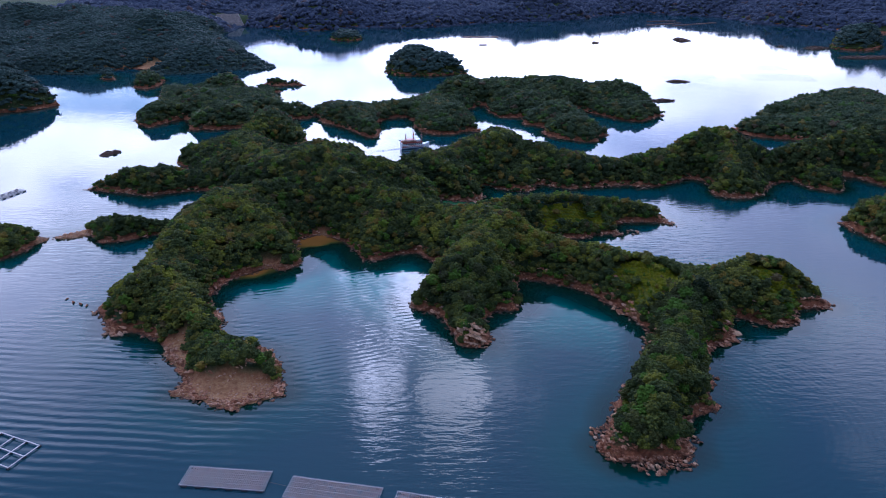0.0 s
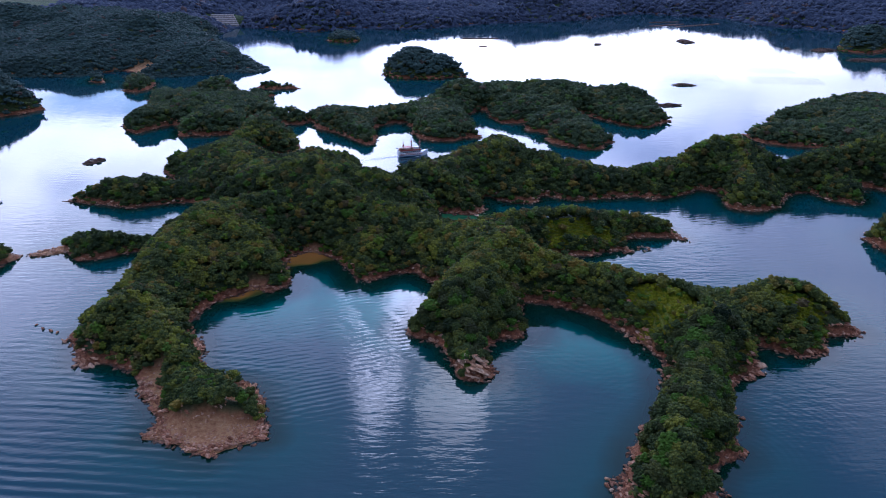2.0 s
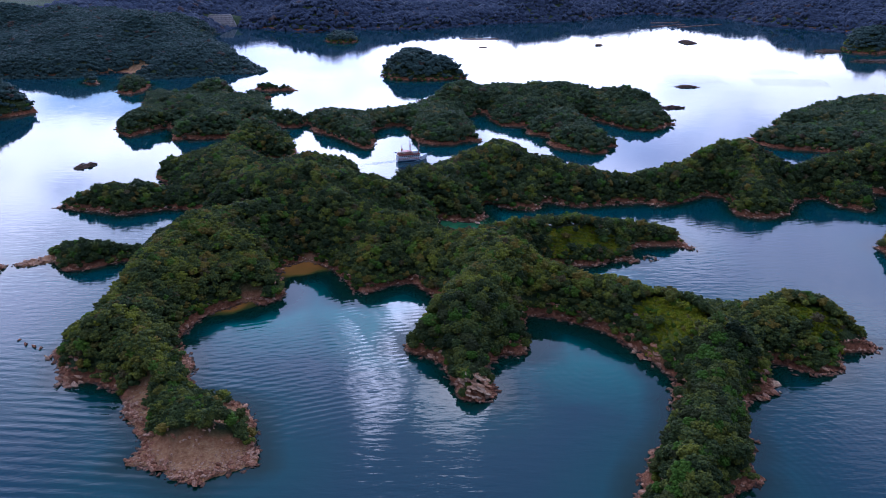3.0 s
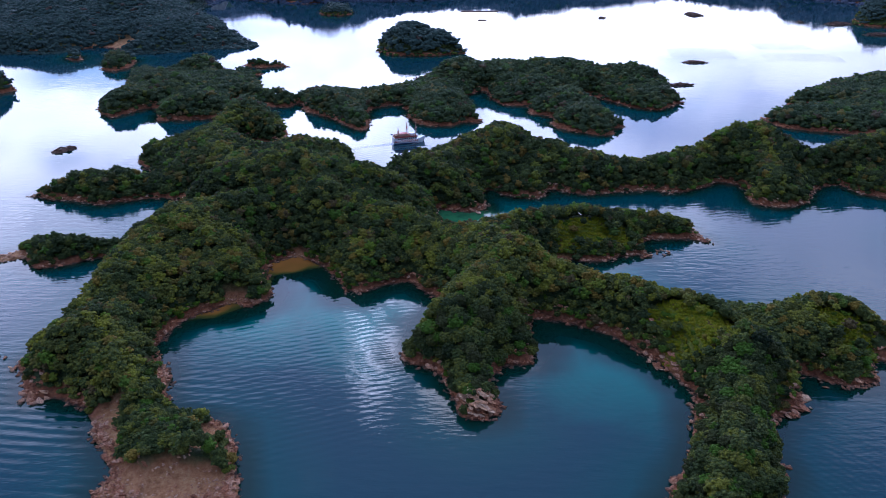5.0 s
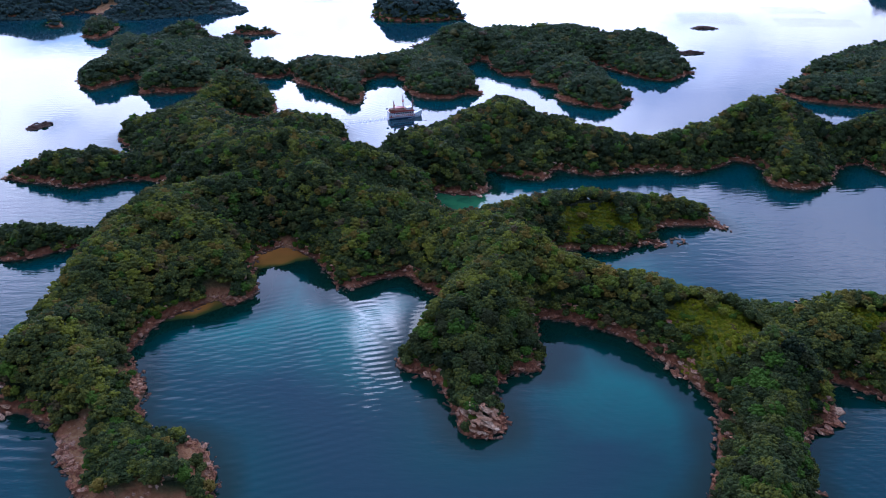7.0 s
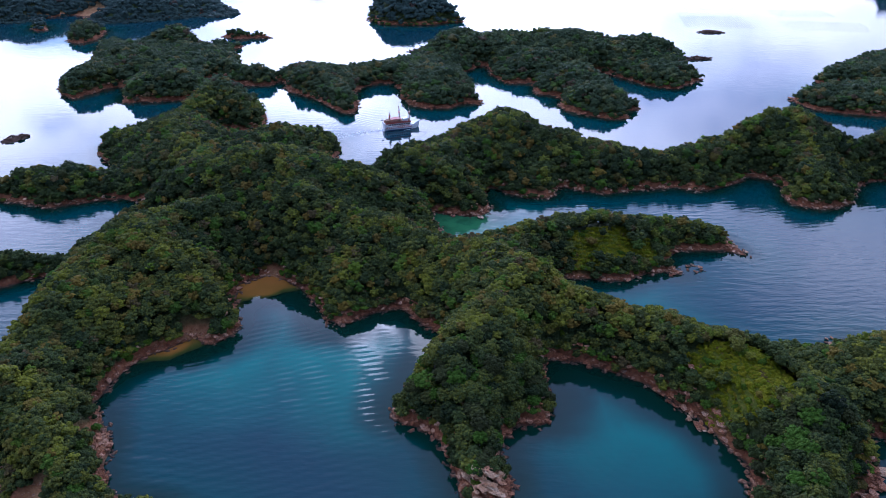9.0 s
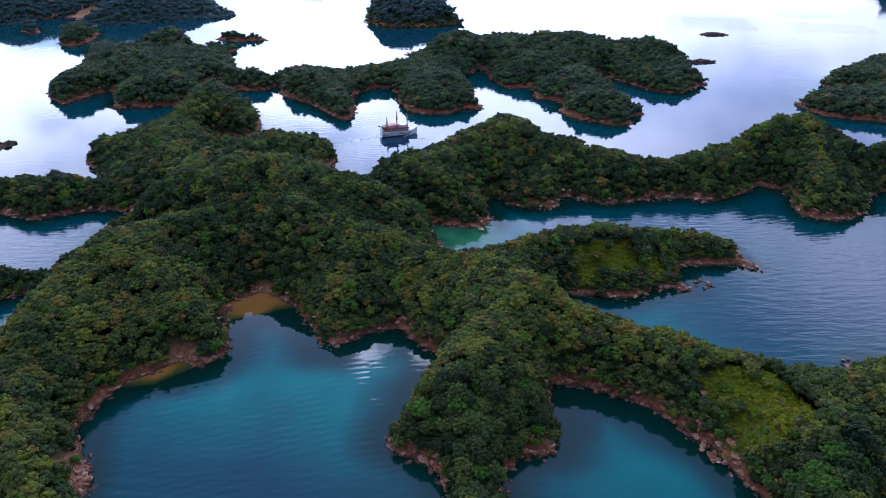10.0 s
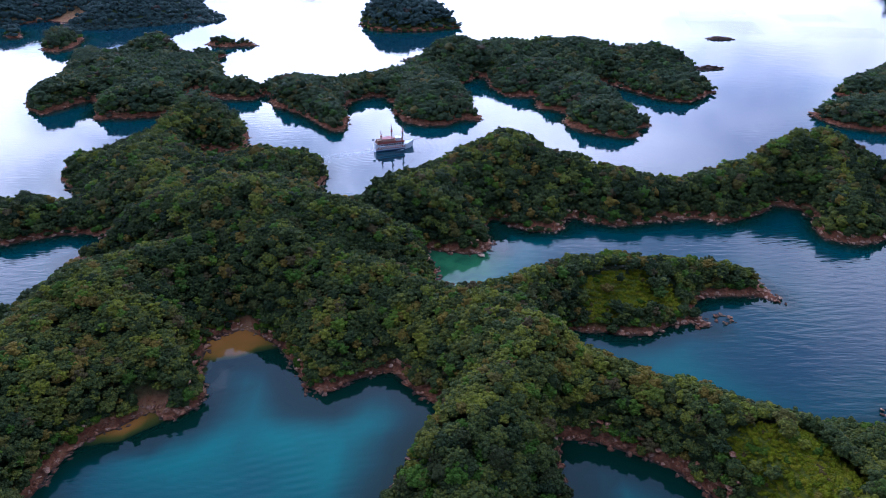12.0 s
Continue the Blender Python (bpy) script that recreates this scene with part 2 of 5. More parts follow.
ROCK = boulder_stuff("shore_rock", (0.10, 0.034, 0.016), (0.42, 0.165, 0.075), (0.68, 0.41, 0.25))
# reef rock: a darker brown than the shore rock
REEF_ROCK = boulder_stuff("dark_reef", (0.032, 0.019, 0.012), (0.12, 0.06, 0.034), (0.25, 0.135, 0.075))
PALE_ROCK = boulder_stuff("pale_outcrop", (0.32, 0.115, 0.045), (0.68, 0.36, 0.185), (0.84, 0.60, 0.38))


def sea():
    m = Mat("sea_water", 0.035, 0, 0.5)
    m.b.inputs["IOR"].default_value = 1.333
    d = m.math("ADD", m.attr("depth"), m.math("MULTIPLY_ADD", m.noise(0.06, 4), 1.0, -0.5))
    # colour by depth; the dark green stops near shore also paint in tree shade
    body = m.ramp(m.math("MULTIPLY", d, 1 / 24), (0.0, (0.34, 0.135, 0.03)), (0.035, (0.22, 0.105, 0.02)), (0.06, (0.06, 0.065, 0.013)), (0.092, (0.003, 0.019, 0.010)),
                  (0.19, (0.003, 0.024, 0.016)), (0.40, (0.003, 0.046, 0.048)), (0.95, (0.006, 0.037, 0.048)))
    inner = m.math("MULTIPLY", m.attr("bay"), m.span(d, 5.0, 11.5))
    body = m.mix(inner, body, m.ramp(m.noise(0.03, 4, 0.6), (0.3, (0.003, 0.140, 0.115)), (0.7, (0.003, 0.180, 0.140))))
    m.colour(m.mix(m.math("MULTIPLY", m.attr("milk"), m.span(m.noise(0.12, 4), 0.3, 0.6, 0.5, 1.0)), body, (0.040, 0.165, 0.062)))
    # cat's-paws, gentle swell and ring ripples
    calm = m.math("MULTIPLY", m.span(m.noise(0.010, 3, 0.5), 0.36, 0.62, 0.25, 1.0), m.span(m.attr("depth"), 2.0, 9.0, 0.12, 1.0))
    place = m.n.new("ShaderNodeSeparateXYZ")
    m.l.new(m.pos, place.inputs[0])
    open_water = m.span(place.outputs[1], 360, 500, 1.0, 0.28)              # calmer in the strait
    swell = m.noise(0.24, 2, 0.5, stretch=(0.45, 1.6, 1.0))
    chop = m.noise(0.8, 2, 0.5, stretch=(0.45, 1.3, 1.0))
    h = m.math("ADD", swell, m.math("MULTIPLY", chop, 0.3))
    h = m.math("MULTIPLY", m.math("MULTIPLY", h, open_water), m.math("MULTIPLY", calm, m.span(m.attr("bay"), 0.15, 0.8, 1.0, 0.3)))
    # long low wave trains (turned by an angle), and rings spreading from the points
    for kind, turn, length, x, y, reach, height in (("BANDS", -5, 3.9, -128, 205, 95, 0.15), ("BANDS", 20, 2.8, -52, 262, 70, 0.075), ("BANDS", 4, 2.6, -22, 276, 45, 0.05),
                                                    ("RINGS", 0, 2.6, 92, 196, 80, 0.040), ("RINGS", 0, 3.0, 60, 262, 46, 0.018), ("BANDS", 14, 3.2, 170, 380, 90, 0.035), ("RINGS", 0, 3.4, -32, 526, 58, 0.03)):
        mp = m.n.new("ShaderNodeMapping")
        mp.vector_type = "TEXTURE"
        mp.inputs["Location"].default_value = (x, y, 0)
        mp.inputs["Rotation"].default_value = (0, 0, radians(turn))
        m.l.new(m.pos, mp.inputs[0])
        w = m.n.new("ShaderNodeTexWave")
        w.wave_type, w.bands_direction, w.rings_direction = kind, "Y", "Z"
        w.inputs["Scale"].default_value, w.inputs["Distortion"].default_value = 2 * math.pi / (20 * length), 3.2
        w.inputs["Detail"].default_value, w.inputs["Detail Scale"].default_value = 2, 0.35
        m.l.new(mp.outputs[0], w.inputs["Vector"])
        far = m.n.new("ShaderNodeVectorMath")
        far.operation = "LENGTH"
        m.l.new(mp.outputs[0], far.inputs[0])
        fade = m.math("MULTIPLY", m.span(far.outputs["Value"], reach * 0.4, reach, 1.0, 0.0), m.span(m.noise(0.035, 2, 0.5), 0.35, 0.62, 0.2, 1.0))
        fade = m.math("MULTIPLY", fade, m.span(m.attr("depth"), 2.5, 7.0, 0.0, 1.0))
        h = m.math("ADD", h, m.math("MULTIPLY", m.math("MULTIPLY", w.outputs["Fac"], fade), height * length))
    m.bump(h, 1.0, WAVE)
    return m.m


SEA = sea()
WHITE_PAINT = plain("white_paint", (0.84, 0.84, 0.82), 0.4, vary=0.08)
RED_PAINT = plain("red_brown_paint", (0.46, 0.105, 0.075), 0.5)
NAVY_PAINT = plain("navy_paint", (0.02, 0.035, 0.10), 0.4)
DECK_WOOD = plain("deck_wood", (0.26, 0.13, 0.07), 0.7)
SPAR_WOOD = plain("spar_wood", (0.22, 0.10, 0.06), 0.6)
DARK_GLASS = plain("dark_glass", (0.02, 0.025, 0.03), 0.08, vary=0.1)
ROPE = plain("rope", (0.10, 0.08, 0.06), 0.9)
BAMBOO = plain("bleached_bamboo", (0.52, 0.47, 0.44), 0.75, vary=0.3, scale=3)
RUST_LINE = plain("rusty_shell_lines", (0.30, 0.13, 0.08), 0.9, vary=0.5, scale=4)
FLOAT_GREY = plain("grey_float", (0.34, 0.34, 0.38), 0.5)
FLOAT_BLACK = plain("black_float", (0.03, 0.03, 0.035), 0.5)
FOAM = plain("foam", (0.80, 0.83, 0.85), 0.9, vary=0.1)
TERRACE = plain("terrace_stone", (0.34, 0.29, 0.25), 0.9, vary=0.5, scale=0.4)

# Plan of the shores, in metres: each headland or islet is a closed line
SHORE = {}
SHORE["home_island", "west_arm"] = [(-152, 268), (-145, 262), (-139, 250), (-134, 248), (-127, 249), (-114, 243), (-106, 229), (-98, 223), (-94, 213), (-97, 206), (-86, 203), (-75, 198), (-67, 200), (-55, 206), (-60, 216), (-64, 227), (-65, 234), (-77, 238), (-88, 243), (-93, 252), (-92, 260), (-97, 266), (-106, 278), (-102, 295), (-96, 303), (-87, 311), (-78, 307), (-72, 315), (-71, 321), (-74, 327), (-80, 344), (-73, 350), (-66, 353), (-40, 385), (-95, 385), (-150, 370), (-147, 344), (-145, 328), (-143, 295), (-144, 270), (-152, 273)]
SHORE["home_island", "central"] = [(-80, 344), (-73, 350), (-66, 353), (-58, 347), (-51, 341), (-46, 331), (-40, 320), (-34, 318), (-27, 324), (-22, 327), (-14, 329), (-9, 322), (-2, 315), (5, 312), (0, 306), (-11, 281), (-14, 272), (-11, 268), (-3, 265), (1, 259), (4, 248), (5, 241), (10, 236), (19, 239), (17, 249), (15, 255), (16, 259), (21, 265), (29, 268), (34, 266), (33, 278), (34, 289), (37, 299), (47, 299), (58, 295), (60, 308), (50, 322), (43, 336), (41, 348), (30, 360), (5, 374), (-22, 395), (-60, 420), (-95, 385)]
SHORE["home_island", "east_arm"] = [(37, 299), (47, 299), (58, 295), (64, 288), (70, 279), (78, 273), (78, 267), (83, 261), (85, 251), (82, 242), (77, 228), (70, 216), (66, 209), (62, 203), (59, 199), (61, 194), (54, 192), (54, 184), (49, 178), (51, 174), (56, 172), (64, 170), (70, 170), (78, 174), (78, 179), (79, 186), (83, 192), (89, 196), (95, 199), (92, 202), (94, 208), (98, 212), (98, 218), (101, 232), (105, 239), (116, 242), (119, 248), (122, 260), (127, 262), (132, 256), (141, 253), (150, 257)]
SHORE["home_island", "east_cape"] = [(122, 260), (127, 262), (132, 256), (141, 253), (150, 257), (150, 264), (158, 270), (165, 269), (172, 272), (167, 280), (168, 288), (164, 297), (148, 307), (129, 298), (111, 299), (83, 308), (71, 314), (45, 330), (37, 299), (64, 288), (78, 267), (85, 251), (101, 232)]
SHORE["home_island", "grass_cape"] = [(48, 351), (54, 349), (65, 347), (76, 348), (85, 353), (93, 354), (95, 350), (99, 351), (98, 357), (94, 361), (100, 369), (108, 372), (114, 371), (123, 372), (126, 369), (131, 366), (128, 375), (125, 385), (121, 386), (112, 390), (83, 389), (65, 386), (51, 385), (38, 382), (25, 368), (22, 348), (43, 342)]
SHORE["home_island", "hump"] = [(0, 384), (2, 394), (-2, 392), (-2, 403), (-5, 411), (-5, 440), (-40, 448), (-59, 466), (-110, 440), (-150, 400), (-95, 385), (-40, 365), (0, 368), (0, 376)]
SHORE["home_island", "hill"] = [(-2, 410), (8, 406), (16, 404), (24, 409), (26, 415), (24, 426), (25, 438), (32, 436), (35, 430), (45, 424), (55, 424), (62, 437), (60, 472), (41, 503), (25, 499), (2, 490), (-14, 474), (-20, 459), (-33, 451), (-60, 420), (-20, 405)]
SHORE["home_island", "ridge"] = [(55, 424), (62, 439), (73, 434), (84, 430), (99, 433), (113, 435), (124, 437), (131, 431), (138, 433), (156, 442), (161, 449), (165, 452), (176, 445), (170, 417), (185, 411), (202, 417), (209, 429), (220, 440), (233, 446), (239, 429), (254, 422), (267, 445), (269, 458), (281, 451), (289, 434), (330, 450), (330, 515), (219, 465), (201, 493), (181, 492), (132, 468), (114, 462), (94, 470), (67, 481), (25, 520)]
SHORE["home_island", "back_hills"] = [(-193, 489), (-192, 498), (-189, 506), (-179, 502), (-164, 515), (-160, 548), (-153, 580), (-131, 576), (-115, 562), (-109, 549), (-106, 529), (-116, 522), (-133, 524), (-132, 509), (-120, 504), (-112, 507), (-102, 509), (-87, 508), (-64, 508), (-58, 504), (-55, 490), (-58, 475), (-60, 464), (-110, 420), (-200, 430), (-152, 424), (-180, 472), (-189, 483)]
SHORE["home_island", "spit_south"] = [(-214, 345), (-202, 347), (-191, 352), (-182, 341), (-172, 344), (-151, 355), (-125, 390), (-154, 362), (-177, 363), (-192, 363), (-196, 360), (-206, 352)]
SHORE["home_island", "spit_north"] = [(-234, 429), (-219, 425), (-199, 420), (-184, 415), (-174, 421), (-153, 426), (-130, 440), (-172, 449), (-193, 447), (-213, 445), (-223, 434)]
SHORE["chain_island", "chain_west"] = [(-266, 600), (-251, 591), (-244, 604), (-236, 619), (-225, 617), (-220, 607), (-215, 580), (-205, 582), (-189, 584), (-172, 588), (-165, 600), (-170, 640), (-169, 645), (-141, 620), (-122, 623), (-114, 638), (-116, 639), (-145, 647), (-176, 734), (-172, 743), (-175, 751), (-190, 719), (-225, 758), (-251, 730), (-299, 754), (-292, 730), (-284, 708), (-268, 629), (-277, 625)]
SHORE["chain_island", "chain_mid"] = [(-122, 623), (-114, 638), (-107, 608), (-90, 595), (-73, 575), (-62, 559), (-53, 554), (-54, 582), (-58, 593), (-54, 615), (-44, 625), (-24, 630), (-32, 619), (-24, 612), (-25, 597), (-17, 575), (-8, 567), (8, 567), (18, 577), (32, 578), (27, 592), (25, 626), (11, 654), (-1, 705), (-21, 684), (-58, 653), (-82, 654), (-115, 654)]
SHORE["chain_island", "chain_east"] = [(11, 654), (24, 659), (34, 675), (42, 677), (44, 648), (52, 630), (65, 625), (72, 629), (72, 600), (82, 596), (89, 588), (83, 573), (86, 562), (101, 551), (113, 542), (126, 547), (126, 558), (137, 566), (128, 586), (124, 615), (121, 656), (128, 660), (138, 646), (152, 625), (161, 614), (177, 612), (187, 623), (200, 634), (198, 655), (205, 691), (198, 706), (158, 711), (108, 722), (54, 734), (18, 741), (-10, 706), (-18, 732), (-19, 697)]
SHORE["strait_island", "north_east_south"] = [(247, 585), (249, 574), (252, 562), (268, 554), (300, 543), (420, 545), (430, 640), (330, 613), (300, 607), (270, 599), (255, 592)]
SHORE["strait_island", "north_east_north"] = [(284, 629), (290, 622), (304, 620), (318, 614), (350, 612), (430, 640), (430, 720), (360, 692), (310, 655), (290, 637)]
SHORE["west_islet", "west_islet"] = [(-214, 347), (-217, 340), (-217, 329), (-223, 319), (-300, 340), (-320, 380), (-242, 356), (-228, 352), (-221, 350)]
SHORE["far_islet", "far_islet"] = [(-69, 853), (-65, 869), (-56, 842), (-29, 834), (-6, 838), (11, 846), (30, 853), (17, 877), (8, 917), (-10, 905), (-50, 922), (-69, 930)]
SHORE["cove_islet", "cove_islet"] = [(-336, 765), (-320, 756), (-313, 777), (-317, 807), (-321, 814), (-333, 817), (-350, 811)]
SHORE["pine_islet", "pine_islet"] = [(-202, 788), (-182, 775), (-166, 779), (-148, 779), (-168, 790), (-172, 783), (-184, 789), (-198, 791)]
SHORE["hill_cape", "near_west_hill"] = [(-411, 645), (-398, 649), (-383, 661), (-373, 681), (-396, 702), (-560, 790), (-700, 800), (-700, 500), (-450, 560)]
SHORE["cliff_islet", "cliff_islet"] = [(225, 368), (228, 360), (232, 350), (235, 340), (265, 330), (275, 400), (255, 379), (247, 385), (234, 377)]
SHORE["dome_islet", "dome_islet"] = [(575, 1055), (587, 1044), (605, 1033), (658, 1079), (679, 1135), (671, 1169), (592, 1103)]
SHORE["north_rock", "north_rock_islet"] = [(-183, 1169), (-165, 1149), (-146, 1142), (-131, 1169), (-143, 1212), (-176, 1227)]
SHORE["bay_islet", "bay_islet"] = [(-396, 820), (-385, 809), (-376, 813), (-388, 834), (-401, 842)]
SHORE["reef", "chain_spit"] = [(203, 697), (215, 693), (235, 700), (223, 705), (209, 704)]
SHORE["reef", "chain_tip"] = [(-24, 726), (-13, 719), (-1, 723), (-1, 741), (-15, 734)]
SHORE["reef", "flat_rock"] = [(251, 803), (266, 797), (279, 801), (270, 808)]
SHORE["reef", "rock_bar"] = [(-256, 500), (-249, 506), (-244, 515), (-249, 520), (-257, 510)]
SHORE["reef", "reef"] = [(370, 1169), (373, 1135), (393, 1149), (386, 1190)]
SHORE["reef", "reef_b"] = [(232, 1122), (241, 1116), (243, 1135), (236, 1135)]
SHORE["reef", "reef_c"] = [(532, 1067), (540, 1050), (572, 1067), (557, 1085)]
SHORE["reef", "reef_d"] = [(500, 1079), (508, 1073), (513, 1091), (507, 1091)]
SHORE["reef", "long_reef"] = [(537, 976), (545, 966), (597, 966), (612, 991), (556, 986)]

# ---- land ----
CELL = 2.0
X0, X1, Y0, Y1 = -720.0, 720.0, 150.0, 1250.0
GX, GY = np.arange(X0, X1, CELL), np.arange(Y0, Y1, CELL)
PX, PY = np.meshgrid(GX, GY, indexing="ij")


def within(poly, px, py):
    """Which points lie inside the closed line."""
    inside = np.zeros(px.shape, bool)
    for (ax, ay), (bx, by) in zip(poly, poly[1:] + poly[:1]):
        if ay == by:
            continue
        cut = ((ay > py) != (by > py)) & (px < (bx - ax) * (py - ay) / (by - ay) + ax)
        inside ^= cut
    return inside


def spread(mask, cell):
    """Distance of each cell to the nearest cell of the mask, by jump flooding."""
    nx, ny = mask.shape
    ii, jj = np.meshgrid(np.arange(nx), np.arange(ny), indexing="ij")
    si, sj = np.where(mask, ii, -99999), np.where(mask, jj, -99999)
    best = np.where(mask, 0, 1 << 40).astype(np.int64)
    k = 1 << int(math.ceil(math.log2(max(nx, ny))))
    while k >= 1:
        for a in (-k, 0, k):
            for b in (-k, 0, k):
                if a == b == 0 or abs(a) >= nx or abs(b) >= ny:
                    continue
                dst = (slice(max(0, -a), nx - max(0, a)), slice(max(0, -b), ny - max(0, b)))
                src = (slice(max(0, a), nx + min(0, a)), slice(max(0, b), ny + min(0, b)))
                ci, cj = si[src], sj[src]
                d = (ii[dst] - ci) ** 2 + (jj[dst] - cj) ** 2
                better = d < best[dst]
                best[dst] = np.where(better, d, best[dst])
                si[dst], sj[dst] = np.where(better, ci, si[dst]), np.where(better, cj, sj[dst])
        k //= 2
    return np.sqrt(best) * cell


def soften(a, times=1):
    for _ in range(times):
        p = np.pad(a, 1, mode="edge")
        a = (4 * a + 2 * (p[2:, 1:-1] + p[:-2, 1:-1] + p[1:-1, 2:] + p[1:-1, :-2]) + p[2:, 2:] + p[:-2, :-2] + p[2:, :-2] + p[:-2, 2:]) / 16
    return a


def lattice(px, py, scale, seed):
    """Smooth value noise, 0 to 1."""
    x, y = px / scale + 137.0 * seed, py / scale + 71.0 * seed
    i, j = np.floor(x), np.floor(y)
    u, v = x - i, y - j
    u, v = u * u * (3 - 2 * u), v * v * (3 - 2 * v)

    def rnd(a, b):
        s = np.sin(a * 127.1 + b * 311.7 + seed * 74.7) * 43758.5453
        return s - np.floor(s)
    return (rnd(i, j) * (1 - u) + rnd(i + 1, j) * u) * (1 - v) + (rnd(i, j + 1) * (1 - u) + rnd(i + 1, j + 1) * u) * v


def rough_noise(px, py, scale, seed, octaves=4):
    total, amp, norm = 0, 1.0, 0
    for k in range(octaves):
        total, norm = total + amp * lattice(px, py, scale / 2 ** k, seed + k), norm + amp
        amp *= 0.55
    return total / norm


OWNERS = list(dict.fromkeys(g for g, _ in SHORE))
OWNER = np.full(PX.shape, -1)
WOBX = (rough_noise(PX, PY, 9, 3, 3) - 0.5) * 4.0
WOBY = (rough_noise(PX, PY, 9, 9, 3) - 0.5) * 4.0
for (g, _), line in SHORE.items():
    xs, ys = [p[0] for p in line], [p[1] for p in line]
    a, b = np.searchsorted(GX, [min(xs) - 9, max(xs) + 9])
    c, d = np.searchsorted(GY, [min(ys) - 9, max(ys) + 9])
    box = (slice(a, b), slice(c, d))
    OWNER[box][within(line, PX[box] + WOBX[box], PY[box] + WOBY[box])] = OWNERS.index(g)
IS_LAND = OWNER >= 0
INLAND = soften(spread(~IS_LAND, CELL) - spread(IS_LAND, CELL), 1)      # metres from the shore, minus at sea


def caps(px, py, spots):
    """Rounded hills (x, y, radius, height), joined with creases between them."""
    total = np.zeros(px.shape)
    for x, y, r, h in spots:
        total = total + (h * np.maximum(0.0, 1 - ((px - x) ** 2 + (py - y) ** 2) / (2.0 * r * r))) ** 9
    return total


def crests(px, py, lines):
    """Ridges: a half width, then the crest as (x, y, height); round-backed, with creases where they meet."""
    total, near = np.zeros(px.shape), np.full(px.shape, 1e9)
    for wide, *line in lines:
        best, top = np.full(px.shape, 1e9), np.zeros(px.shape)
        for (ax, ay, az), (bx, by, bz) in zip(line, line[1:]):
            ux, uy = bx - ax, by - ay
            k = np.clip(((px - ax) * ux + (py - ay) * uy) / (ux * ux + uy * uy), 0, 1)
            d = np.hypot(px - ax - k * ux, py - ay - k * uy)
            closer = d < best
            best, top = np.where(closer, d, best), np.where(closer, az + k * (bz - az), top)
        total = total + (top * np.maximum(0.0, 1 - (best / (1.3 * wide)) ** 2)) ** 9
        near = np.minimum(near, best / wide)
    return total, near


def patch(px, py, spots, edge=6.0):
    """1 inside the discs (x, y, radius), 0 outside."""
    out = np.zeros(px.shape)
    for x, y, r in spots:
        d = np.hypot(px - x, py - y) + (rough_noise(px, py, 8, 21, 2) - 0.5) * 8
        out = np.maximum(out, np.clip((r - d) / edge + 0.5, 0, 1))
    return out


RIDGES = [
    (24, (-134, 290, 12), (-131, 308, 16), (-127, 324, 17.5), (-122, 340, 18), (-116, 352, 19.5), (-107, 362, 21), (-98, 376, 22.5), (-94, 394, 25.5), (-82, 404, 28), (-69, 402, 28), (-58, 398, 26)),
    (19, (-118, 346, 19.5), (-104, 342, 19.5), (-93, 334, 17), (-88, 326, 13.5)),
    (17, (-128, 320, 17), (-114, 310, 15), (-106, 302, 12)),
    (17, (-136, 266, 13.5), (-122, 271, 14.5), (-110, 264, 11)),
    (12, (-108, 254, 10), (-98, 245, 8)),
    (20, (-60, 398, 26), (-46, 392, 25), (-27, 390, 22), (-12, 387, 17), (-4, 384, 10)),
    (19, (-66, 386, 24), (-59, 375, 23.5), (-51, 370, 22), (-35, 362, 18.5), (-19, 357, 15.5), (-2, 352, 12.5), (12, 348, 13), (30, 352, 16)),
    (13, (-52, 368, 21), (-58, 355, 14.5), (-55, 345, 10)),
    (13, (-29, 358, 17), (-36, 344, 12.5), (-34, 333, 9)),
    (13, (-9, 352, 13), (-11, 341, 12), (-5, 327, 9)),
    (21, (12, 348, 13), (22, 336, 16.5), (31, 322, 19.5), (24, 312, 20.5), (14, 301, 19.5), (9, 288, 17), (8, 275, 13.5), (10, 259, 10)),
    (12, (24, 300, 17), (26, 284, 12), (27, 275, 8)),
    (18, (32, 318, 17), (49, 310, 14), (61, 306, 13), (76, 298, 13), (90, 284, 13)),
    (18, (90, 284, 13), (96, 262, 15), (94, 243, 13.5), (86, 220, 13.5), (78, 204, 13.5), (70, 188, 12), (66, 178, 8)),
]
